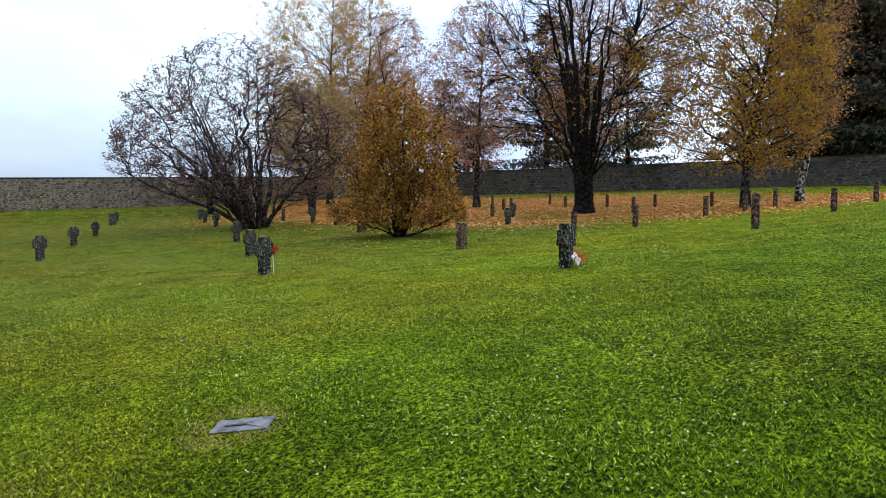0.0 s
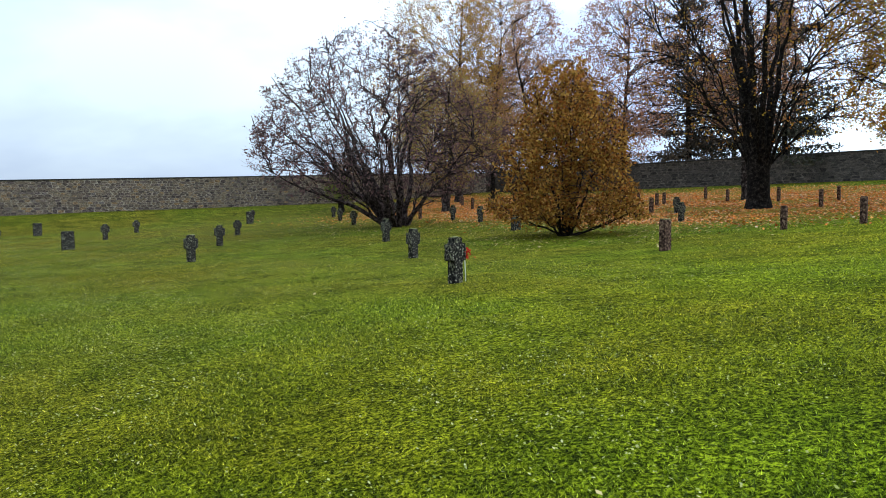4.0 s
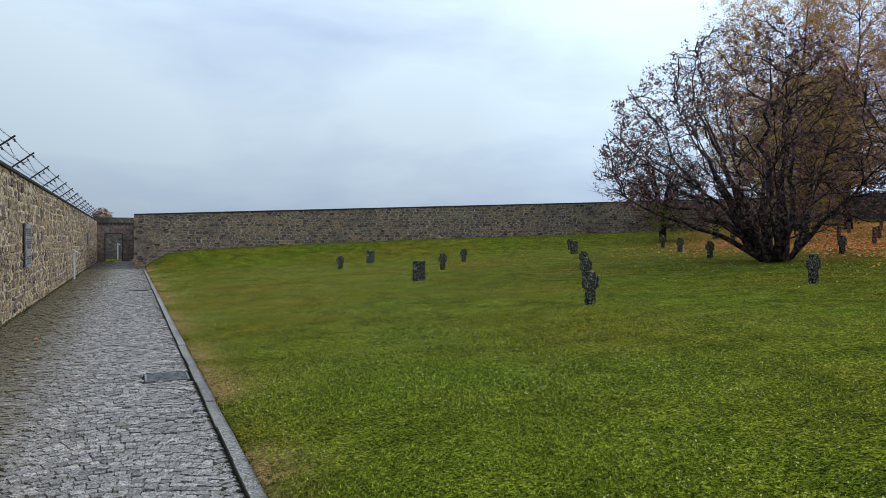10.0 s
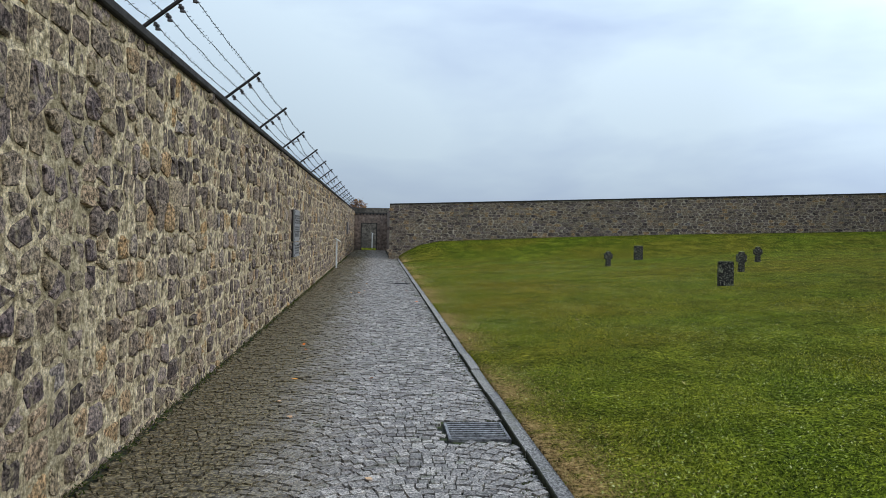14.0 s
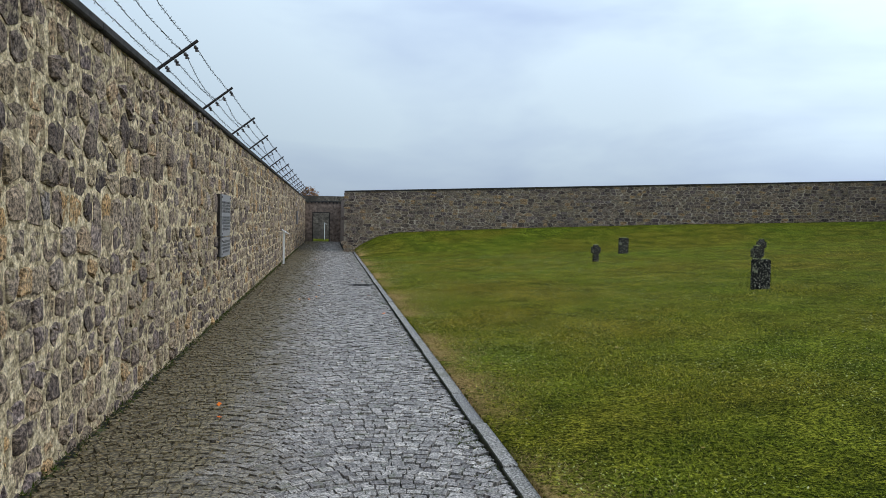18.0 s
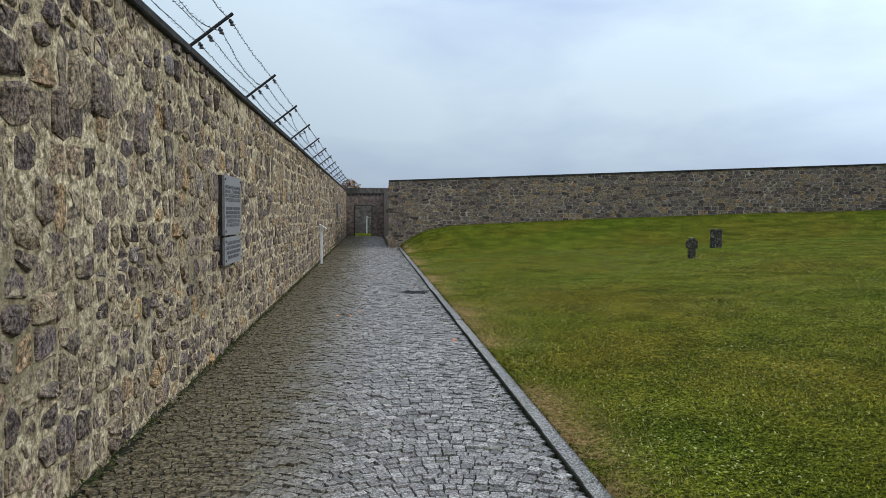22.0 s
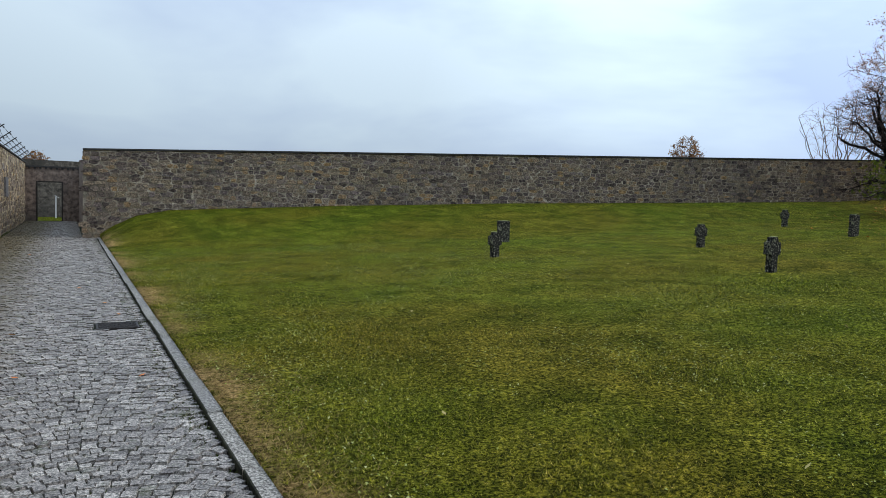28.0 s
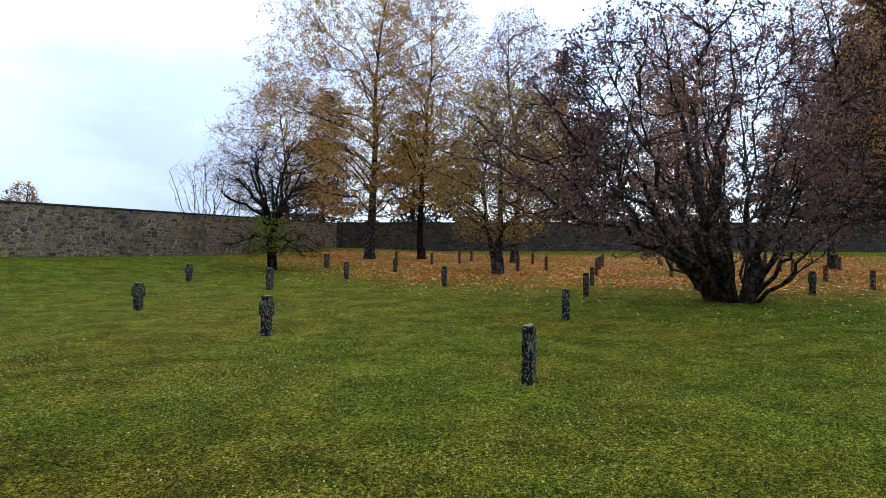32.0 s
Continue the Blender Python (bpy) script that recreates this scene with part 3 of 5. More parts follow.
# ---- walls ----
def rubble_pieces(length, low, high, rise_of_course=(0.15, 0.29), width=(0.12, 0.38), seed=1, first=0.0, gap=(0.010, 0.026)):
    """Rough courses along s with heights between low(s) and high(s): for each stone its centre and its rounded outline.
    The outlines are the cells round jittered seeds, drawn in by half the mortar joint."""
    r = np.random.default_rng(seed)
    z, pts = -0.25, []
    row = 0
    ph = r.uniform(0, 6, 60)
    while z < 5.6:
        h = r.uniform(*rise_of_course)
        s = first - r.uniform(0.2, 0.5)
        while s < length + 0.4:
            w = r.uniform(*width) if r.random() < 0.8 else r.uniform(width[0] * 0.7, width[0] * 1.4)
            zc = z + h / 2 + 0.03 * math.sin(s * 0.8 + ph[row % 60])
            if r.random() < 0.14:
                pts += [(s + w * r.uniform(0.3, 0.7), zc - h * 0.27), (s + w * r.uniform(0.3, 0.7), zc + h * 0.25)]
            else:
                pts.append((s + w / 2, zc + r.normal(0, h * 0.06)))
            s += w
        z += h
        row += 1
    k = (width[0] + width[1]) / (rise_of_course[0] + rise_of_course[1])
    P = np.array(pts) * np.array([1.0, k])
    cell = 0.75 * width[1]
    grid = {}
    for i, (a, b_) in enumerate(P):
        grid.setdefault((int(a // cell), int(b_ // cell)), []).append(i)
    out = []
    for i, (a, b_) in enumerate(P):
        zc = b_ / k
        if not (first < a < length and low(a) - 0.12 < zc < high(a) + 0.02):
            continue
        ga, gb = int(a // cell), int(b_ // cell)
        near = [j for da in (-1, 0, 1) for db in (-1, 0, 1) for j in grid.get((ga + da, gb + db), ()) if j != i]
        Q = P[near] - P[i]
        D = (Q * Q).sum(1)
        poly = [(-cell, -cell), (cell, -cell), (cell, cell), (-cell, cell)]
        for j in np.argsort(D)[:14]:
            qx, qy, lim = Q[j][0], Q[j][1], D[j] / 2
            if lim < 1e-6:
                continue
            res = []
            for (x0, y0), (x1, y1) in zip(poly, poly[1:] + poly[:1]):
                d0, d1 = x0 * qx + y0 * qy - lim, x1 * qx + y1 * qy - lim
                if d0 <= 0:
                    res.append((x0, y0))
                if (d0 <= 0) != (d1 <= 0):
                    f = d0 / (d0 - d1)
                    res.append((x0 + (x1 - x0) * f, y0 + (y1 - y0) * f))
            poly = res
            if len(poly) < 3:
                break
        if len(poly) < 3:
            continue
        q = np.array(poly) / np.array([1.0, k])
        c = q.mean(0)
        q = q - c
        q[:, 1] = np.clip(q[:, 1] + c[1] + zc, low(a) - 0.1, high(a) - 0.015) - c[1] - zc
        ln = np.linalg.norm(q, axis=1)
        q = q * (1 - np.minimum(0.6, r.uniform(*gap) * 1.25 / np.maximum(ln, 0.01)))[:, None]
        keep = np.linalg.norm(q - np.roll(q, 1, axis=0), axis=1) > 0.012
        q = q[keep]
        if len(q) < 3 or np.ptp(q[:, 0]) < 0.045 or np.ptp(q[:, 1]) < 0.045:
            continue
        nx = np.roll(q, -1, axis=0)
        u = r.uniform(0.04, 0.15, len(q))[:, None]
        q = np.stack([q + (nx - q) * u, nx - (nx - q) * u], 1).reshape(-1, 2)
        out.append((a + c[0], zc + c[1], q * r.uniform(0.94, 1.04, len(q))[:, None]))
    return out


def stone_shape(r, q, proud, fine=True):
    """One irregular stone of outline q in the s-z plane, a little proud of the mortar along n: verts (s, z, n) and faces."""
    k = len(q)
    s, z = q[:, 0], q[:, 1]
    tilt = r.normal(0, 0.035, 2)
    v = [(s[i], z[i], -0.016) for i in range(k)]
    if not fine:
        v += [(s[i] * 0.93, z[i] * 0.93, proud * 0.8 + tilt[0] * s[i] + tilt[1] * z[i]) for i in range(k)]
        return v, [(i, (i + 1) % k, k + (i + 1) % k, k + i) for i in range(k)] + [tuple(range(k, 2 * k))]
    v += [(s[i] * 0.955, z[i] * 0.955, proud * 0.55 + tilt[0] * s[i] + tilt[1] * z[i] + r.normal(0, 0.0025)) for i in range(k)]
    v += [(s[i] * 0.72 + r.normal(0, 0.006), z[i] * 0.72 + r.normal(0, 0.006), proud + tilt[0] * s[i] + tilt[1] * z[i] + r.normal(0, 0.005)) for i in range(k)]
    v.append((r.normal(0, 0.01), r.normal(0, 0.01), proud + r.normal(0, 0.006)))
    f = []
    for i in range(k):
        j = (i + 1) % k
        f += [(i, j, k + j, k + i), (k + i, k + j, 2 * k + j, 2 * k + i), (2 * k + i, 2 * k + j, 3 * k)]
    return v, f


def stone_wall(name, origin, direction, length, low, high, thick, label, coping_h, near, seed, proud=(0.002, 0.02), flip=1, width=(0.12, 0.38), courses=(0.15, 0.29), coping_over=0.05, bed="mortar", rest="rubble_far", one="rubble", first=0.0, gap=(0.010, 0.026), relief=None, bulge=False):
    """A rubble wall whose inner face starts at origin and runs along direction; near: the stretch of s whose stones are parts."""
    d = Vector((*direction, 0)).normalized()
    nrm = Vector((-d.y, d.x, 0)) * flip
    o = Vector((*origin, 0))
    steps = max(2, int(length / 2))
    verts, faces = [], []
    for i in range(steps + 1):
        s = length * i / steps
        for off, top in ((0, False), (0, True), (-thick, True), (-thick, False)):
            p = o + d * s + nrm * off
            verts.append((p.x, p.y, high(s) if top else low(s) - 0.6))
    for i in range(steps):
        a, b_ = 4 * i, 4 * i + 4
        faces += [(a, b_, b_ + 1, a + 1), (a + 1, b_ + 1, b_ + 2, a + 2), (a + 2, b_ + 2, b_ + 3, a + 3)]
    e = 4 * steps
    faces += [(0, 1, 2, 3), (e, e + 3, e + 2, e + 1)]
    if relief:                                  # hand-laid mortar: an uneven face in front of the core
        s_all = np.concatenate([np.arange(relief[0], relief[1], relief[2]), np.arange(relief[1], length, 0.4), [length]])
        z_all = np.append(np.arange(low(0) - 0.1, high(0), relief[2]), high(0))
        base = len(verts)
        for s in s_all:
            for z in z_all:
                n_ = 0.003 + relief[3] * (noise.noise(Vector((s * 3.1, z * 3.1, 2.0))) + 0.7 * noise.noise(Vector((s * 9.5, z * 8.0, 5.0))) + 0.4 * noise.noise(Vector((s * 24, z * 20, 9.0))))
                p = o + d * float(s) + nrm * max(0.001, n_)
                verts.append((p.x, p.y, float(z)))
        kz = len(z_all)
        faces += [(base + i * kz + j, base + (i + 1) * kz + j, base + (i + 1) * kz + j + 1, base + i * kz + j + 1) for i in range(len(s_all) - 1) for j in range(kz - 1)]
    wall = mesh_object(name, verts, faces, M[bed])
    tagged(wall, label, "wall", kind="structure")
    r = np.random.default_rng(seed)
    stones = rubble_pieces(length, low, high, courses, width, seed, first, gap)
    single = []
    fv, ff = [], []
    for c, zc, q in stones:
        v, f = stone_shape(r, q, r.uniform(*proud) + (r.uniform(0.012, 0.026) if bulge and r.random() < 0.28 else 0.0), bulge and 30 < c < 66)
        if near[0] <= c <= near[1]:
            single.append((c, zc, v, f))
        else:
            base = len(fv)
            for s, z, n_ in v:
                p = o + d * (c + s) + nrm * n_
                fv.append((p.x, p.y, zc + z))
            ff += [tuple(base + i for i in q) for q in f]
    extra = []
    if fv:
        extra.append(("stones", fv, ff))
    STONES.append((wall, o, d, nrm, single, extra, rest, one))
    # coping slabs
    slab = 1.5
    k = int(math.ceil(length / slab))
    for i in range(k):
        s0, s1 = i * slab + 0.004, min(length, (i + 1) * slab) - 0.004
        bm = bmesh.new()
        bmesh.ops.create_cube(bm, size=1.0)
        for vtx in bm.verts:
            s = s0 if vtx.co.x < 0 else s1
            off = coping_over if vtx.co.y > 0 else -thick - 0.06
            p = o + d * s + nrm * off
            vtx.co = (p.x, p.y, high(s) + (coping_h if vtx.co.z > 0 else 0.002))
        bmesh.ops.recalc_face_normals(bm, faces=bm.faces)
        bmesh.ops.bevel(bm, geom=list(bm.edges), offset=0.012, segments=1, affect='EDGES')
        part("coping_slab", bm, M["coping"], wall)
    return wall


STONES = []
WALL_TOP = 2.93
wall_west = stone_wall("wall_west", (0, -30), (0, 1), 92.0, lambda s: float(path_z(s - 30)), lambda s: WALL_TOP, 0.6,
                       "tall old rubble stone wall with pale mortar beside the path", 0.075, (44.5, 48.6), 11, proud=(0.002, 0.017), flip=-1, width=(0.13, 0.37), courses=(0.14, 0.27), first=26.0, gap=(0.008, 0.026), relief=(30.0, 64.0, 0.055, 0.007), bulge=True)
L_N = math.hypot(NE[0] - 2.4, NE[1] - 46.3)
DN = (NE[0] - 2.4, NE[1] - 46.3)
wall_north = stone_wall("wall_north", (2.4, 46.3), DN, L_N, lambda s: float(north_foot(2.4 + s * 0.988)) if s > 0.3 else 0.0,
                        lambda s: 2.90 + 0.0385 * s * 0.988, 0.55, "grey rubble stone boundary wall with a dark capping", 0.07, (15, 19.5), 12, flip=-1, width=(0.16, 0.50), courses=(0.11, 0.23), proud=(0.004, 0.03), gap=(0.006, 0.016), bed="mortar_grey", rest="rubble_grey", one="rubble_greys")
EAST_L = 62.0
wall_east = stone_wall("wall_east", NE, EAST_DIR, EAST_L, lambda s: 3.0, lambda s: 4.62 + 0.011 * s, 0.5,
                       "rubble stone boundary wall behind the trees, their shade in its dark colour", 0.07, (-2, -1), 13, flip=-1, width=(0.25, 0.7), courses=(0.14, 0.26), bed="mortar_dark", rest="rubble_dark")


def plain_wall(name, x0, x1, y0, y1, z0, z1, mat, label):
    bm = box(bmesh.new(), x0, x1, y0, y1, z0, z1)
    return tagged(part(name, bm, mat), label, "wall", kind="structure")


# closes the yard behind the walker
plain_wall("wall_south", -0.6, 57.0, -22.6, -22.0, -0.5, 5.4, M["mortar"], "plain stone wall closing the far end of the yard")

# gate wall at the end of the path
GY, gz = 62.0, 0.0
GX0, GX1, GTOP = 0.50, 1.71, 2.06
plain_wall("wall_gate_left", 0.003, GX0, GY, GY + 0.4, -0.2, 2.75, M["old_render"], "brown rendered wall beside the gateway")
plain_wall("wall_gate_right", GX1, 3.0, GY, GY + 0.4, -0.2, 2.75, M["old_render"], "brown rendered wall beside the gateway")
plain_wall("wall_gate_lintel", GX0, GX1, GY + 0.003, GY + 0.397, GTOP, 2.75, M["old_render"], "rendered lintel above the gateway")
plain_wall("wall_return", 2.45, 2.95, 46.95, GY, -0.2, 2.75, M["old_render"], "plain wall running on to the gateway")
plain_wall("gate_coping", 0.003, 3.05, GY - 0.06, GY + 0.46, 2.752, 2.83, M["coping"], "dark capping above the gateway")
GATE_CAP = bpy.data.objects["gate_coping"]
for i in range(12):
    part("corbel", box(bmesh.new(), 0.14 + 0.25 * i, 0.24 + 0.25 * i, GY - 0.05, GY - 0.002, 2.66, 2.748, 0.006), M["coping"], GATE_CAP)
plain_wall("wall_beyond_gate", -4.0, 9.0, 69.0, 69.5, -0.2, 3.4, M["mortar_dark"], "stone wall seen through the gateway")


# ---- path ----
def build_path():
    ys = np.arange(-14, 62.3, 0.5)
    v, f = [], []
    for i, y in enumerate(ys):
        z = float(path_z(y))
        v += [(0.0, y, z - 0.018), (2.76, y, z - 0.018), (2.78, y, z - 0.04), (KERB_X + 0.03, y, z - 0.05)]
        if i:
            f += [(4 * i - 4 + q, 4 * i - 3 + q, 4 * i + 1 + q, 4 * i + q) for q in range(3)]
    ob = mesh_object("path", v, f, M["sett_bed"])
    return tagged(ob, "long sett-paved path running along the old wall", "path", kind="structure")


path = build_path()


# ---- gravestones ----
def cross_bm(r, tall=0.6):
    """A stubby stone cross, arms along x."""
    bm = bmesh.new()
    w, a, t = 0.080, 0.143, 0.062
    z1, z2, z3 = tall * 0.48, tall * 0.86, tall
    outline = [(-w * 1.05, -0.25), (w * 1.05, -0.25), (w, z1), (a, z1 + 0.01), (a, z2), (w * 0.92, z2 + 0.005), (w * 0.88, z3), (-w * 0.88, z3), (-w * 0.92, z2 + 0.005), (-a, z2), (-a, z1 + 0.01), (-w, z1)]
    front = [bm.verts.new((x, -t, z)) for x, z in outline]
    bm.faces.new(front)
    ext = bmesh.ops.extrude_face_region(bm, geom=list(bm.faces))
    bmesh.ops.translate(bm, verts=[v for v in ext["geom"] if isinstance(v, bmesh.types.BMVert)], vec=(0, 2 * t, 0))
    bmesh.ops.recalc_face_normals(bm, faces=bm.faces)
    bmesh.ops.bevel(bm, geom=list(bm.edges), offset=0.010, segments=2, affect='EDGES')
    rough_up(bm, r)
    return bm


def rough_up(bm, r, amount=0.006):
    bmesh.ops.triangulate(bm, faces=bm.faces)
    bmesh.ops.subdivide_edges(bm, edges=[e for e in bm.edges if e.calc_length() > 0.07], cuts=2)
    off = Vector(r.uniform(0, 50, 3))
    for v in bm.verts:
        v.co += noise.noise_vector(v.co * 14 + off) * amount


def block_bm(r, tall=0.6, half=0.2, deep=0.052):
    bm = box(bmesh.new(), -half, half, -deep, deep, -0.25, tall, 0.014)
    rough_up(bm, r)
    return bm


def lichen_bm(r, half, tall):
    bm = bmesh.new()
    for i in range(15):
        x, y = r.uniform(-half * 0.95, half * 0.95), r.uniform(-0.045, 0.045)
        bmesh.ops.create_icosphere(bm, subdivisions=1, radius=1, matrix=Matrix.Translation((x, y, tall + 0.002)) @ Matrix.Diagonal((r.uniform(0.016, 0.036), r.uniform(0.012, 0.028), r.uniform(0.006, 0.013), 1)))
    return bm


CROSSES = [(9.65, 14.7), (12.5, 18.95), (15.45, 23.35), (22.9, 35.4), (9.15, 6.2), (11.95, 10.1), (14.95, 14.5), (20.45, 23.1), (22.75, 27.15), (25.15, 31.0),
           (12.4, 27.6), (15.15, 31.7), (10.0, 32.5), (9.78, 1.4), (22.4, 10.0), (26.5, 12.3), (28.9, 30.4), (22.0, 17.6), (23.2, 20.2)]
BLOCKS = [(20.55, 31.5), (18.97, 13.4), (9.85, 23.45), (12.4, 36.0), (31.5, 34.2)]
STELES = [(24.0, 23.0), (28.5, 22.9), (32.2, 22.8), (33.9, 22.7), (28.2, 20.4), (31.6, 24.9), (35.5, 25.8), (30.4, 25.9), (34.1, 30.2), (35.4, 29.2), (37.5, 29.0), (36.3, 32.5),
          (26.7, 13.4), (24.4, 13.2), (32.4, 16.0), (36.0, 15.8), (18.6, 5.7), (33.5, 11.45), (33.6, 9.2), (33.5, 13.6), (29.0, 8.35), (19.4, 4.4), (22.8, 3.7), (31.85, 6.2),
          (25.0, 3.2), (15.2, 0.55), (26.9, 2.75), (19.6, 0.0), (23.8, -0.35), (23.9, 15.6), (31.4, 15.8), (27.0, 15.9), (36.0, 19.4)]


def gravestone(kind, x, y, i):
    r = np.random.default_rng(100 + i)
    tall = r.uniform(0.53, 0.59)
    t = thing("gravestone", x, y, float(land(x, y)), {"cross": "weathered dark stone cross with pale lichen, set in the grass", "block": "square dark granite grave block with lichen, set in the grass",
              "stele": "narrow reddish stone grave marker among fallen leaves", "small": "small brownish granite grave block in the grass"}[kind], "gravestone", {"cross": "stone crosses", "block": "stone blocks", "stele": "narrow grave markers", "small": "stone blocks"}[kind], rz=float(r.normal(0, 3)))
    if kind == "cross":
        bm, half = cross_bm(r, tall), 0.062
    elif kind == "block":
        bm, half = block_bm(r, tall, 0.18), 0.16
    elif kind == "small":
        bm, half = block_bm(r, 0.54, 0.125), 0.1
        tall = 0.54
    else:
        tall = r.uniform(0.5, 0.64)
        bm, half = block_bm(r, tall, 0.066, 0.06), 0.06
    part("stone", bm, M["gravestone_red"] if kind in ("stele", "small") else M["gravestone"], t)
    if kind != "stele":
        part("lichen", lichen_bm(r, half, tall), M["lichen"], t, "pale yellow-green lichen on the top", kind="stuff")
    return t


SMALL_BLOCKS = [(14.1, 6.0)]
GRAVES = [gravestone(k, x, y, i) for i, (k, x, y) in enumerate([("cross", *p) for p in CROSSES] + [("block", *p) for p in BLOCKS] + [("small", *p) for p in SMALL_BLOCKS] + [("stele", *p) for p in STELES])]


# ---- trees ----
def tube_mesh(lines):
    """Tapered tubes: each line is (points k x 3, radii k, sides)."""
    verts, faces, base = [], [], 0
    for pts, rad, n in lines:
        k = len(pts)
        tan = np.gradient(pts, axis=0)
        tan /= np.linalg.norm(tan, axis=1)[:, None] + 1e-9
        ref = np.array([0.0, 0.0, 1.0]) if abs(tan[0, 2]) < 0.8 else np.array([1.0, 0.0, 0.0])
        u = np.cross(tan, ref)
        u /= np.linalg.norm(u, axis=1)[:, None] + 1e-9
        w = np.cross(tan, u)
        a = np.linspace(0, 2 * math.pi, n, endpoint=False)
        ring = pts[:, None] + rad[:, None, None] * (np.cos(a)[None, :, None] * u[:, None] + np.sin(a)[None, :, None] * w[:, None])
        verts.append(ring.reshape(-1, 3))
        for i in range(k - 1):
            for j in range(n):
                p, q = base + i * n + j, base + i * n + (j + 1) % n
                faces.append((p, q, q + n, p + n))
        base += k * n
    return np.concatenate(verts), faces


def limb(r, start, direction, length, radius, bend, up, k, taper=0.45):
    """A wandering limb; up pulls it towards (or, if negative, away from) the sky."""
    d = np.array(direction, float)
    d /= np.linalg.norm(d)
    pts, step = [np.array(start, float)], length / (k - 1)
    for i in range(k - 1):
        d = d + r.normal(0, bend, 3) + np.array([0, 0, up])
        d /= np.linalg.norm(d)
        pts.append(pts[-1] + d * step)
    return np.array(pts), radius * np.linspace(1, taper, k)


def leaf_axes(r, c, size, flat=1.0):
    k = len(c)
    a = r.normal(0, 1, (k, 3))
    a /= np.linalg.norm(a, axis=1)[:, None]
    b_ = np.cross(a, r.normal(0, 1, (k, 3)))
    b_ /= np.linalg.norm(b_, axis=1)[:, None] + 1e-9
    sc = (size * r.uniform(0.6, 1.3, k))[:, None]
    return c, b_ * sc * 0.55, a * sc


def tree(name, x, y, label, category, limbs, bark, leaf=None, leaf_material=None, group="", single=1):
    """limbs of level 0 make the trunk (or stems), each of level up to single is a part of its own, the rest is twigwork."""
    t = thing(name, x, y, float(land(x, y)) - 0.05, label, category, group)
    low = min(l[0] for l in limbs)
    for nm, sel in (("trunk", [l for l in limbs if l[0] == low]), ("branch", [l for l in limbs if low < l[0] <= single])):
        for l in sel:
            v, f = tube_mesh([l[1:]])
            mesh_object(nm, v.tolist(), f, bark, t, smooth=True)
    rest = [l[1:] for l in limbs if l[0] > max(low, single)]
    if rest:
        v, f = tube_mesh(rest)
        mesh_object("twigwork", v.tolist(), f, bark, t, kind="stuff")
    if leaf is not None:
        quads_object("foliage", *leaf, leaf_material, t)
    return t


def crown(r, n, profile, inner=0.0, lump=0.16):
    """Points scattered in a crown whose radius follows (height, radius) pairs, with an uneven outline."""
    pz, pr = np.array(profile, float).T
    zs = np.linspace(pz[0], pz[-1], 200)
    w = np.interp(zs, pz, pr) ** 1.6 + 0.02
    z = r.choice(zs, n, p=w / w.sum()) + r.uniform(-0.02, 0.02, n)
    a = r.uniform(0, 2 * math.pi, n)
    ph = r.uniform(0, 6.28, 6)
    big = 1 + lump * (np.sin(2 * a + ph[0] + 0.5 * z) + np.sin(3 * a + ph[1] - 1.1 * z) + 0.8 * np.sin(5 * a + ph[2] + 1.9 * z) + 0.6 * np.sin(9 * a + ph[3] - 3.1 * z)) / 1.6
    rho = np.sqrt(r.uniform(inner ** 2, 1, n)) * np.interp(z, pz, pr) * big
    return np.stack([np.cos(a) * rho, np.sin(a) * rho, z + r.normal(0, 0.1, n)], 1)


def curve_to(r, p0, t0, p1, t1, k, wig):
    """Bundles of curves from p0 along t0 to p1 along t1, each of k points."""
    s = np.linspace(0, 1, k)[None, :, None]
    ln = np.linalg.norm(p1 - p0, axis=1)[:, None, None]
    h = [2 * s ** 3 - 3 * s ** 2 + 1, s ** 3 - 2 * s ** 2 + s, -2 * s ** 3 + 3 * s ** 2, s ** 3 - s ** 2]
    c = h[0] * p0[:, None] + h[1] * t0[:, None] * ln + h[2] * p1[:, None] + h[3] * t1[:, None] * ln
    return c + r.normal(0, 1, c.shape) * wig * ln * np.sin(math.pi * s)


def reach(r, sources, targets, longest, radius, k, sides, follow=0.55, droop=0.0, wig=0.05, forward=0.9, slim=0.6, taper=0.35):
    """Grow one curve to each target from the best-placed point of the source bundles."""
    P = np.concatenate([b[0].reshape(-1, 3) for b in sources])
    T = np.concatenate([np.gradient(b[0], axis=1).reshape(-1, 3) for b in sources])
    T /= np.linalg.norm(T, axis=1)[:, None] + 1e-9
    R = np.concatenate([b[1].ravel() for b in sources])
    PP, PT = (P * P).sum(1), (P * T).sum(1)
    pick = np.empty(len(targets), int)
    for i in range(0, len(targets), 300):
        q = targets[i:i + 300]
        ln = np.sqrt(np.maximum((q * q).sum(1)[:, None] + PP[None] - 2 * (q @ P.T), 1e-6))
        cs = (q @ T.T - PT[None]) / ln
        pick[i:i + 300] = np.argmin(ln * (1.0 + forward * (1 - cs)), axis=1)
    p0, t0, r0 = P[pick], T[pick], R[pick]
    u = targets - p0
    ln = np.linalg.norm(u, axis=1)
    u /= ln[:, None] + 1e-9
    keep = ln > 0.05
    cut = np.minimum(ln, longest * r.uniform(0.6, 1.15, len(ln)))
    p1 = p0 + u * cut[:, None]
    t1 = u + np.array([0, 0, -droop])
    c = curve_to(r, p0, t0 * follow + u * (1 - follow), p1, t1, k, wig)[keep]
    rad = np.clip(r0 * slim, radius * 0.65, radius)[keep]
    return c, rad[:, None] * np.linspace(1, taper, k)[None], sides


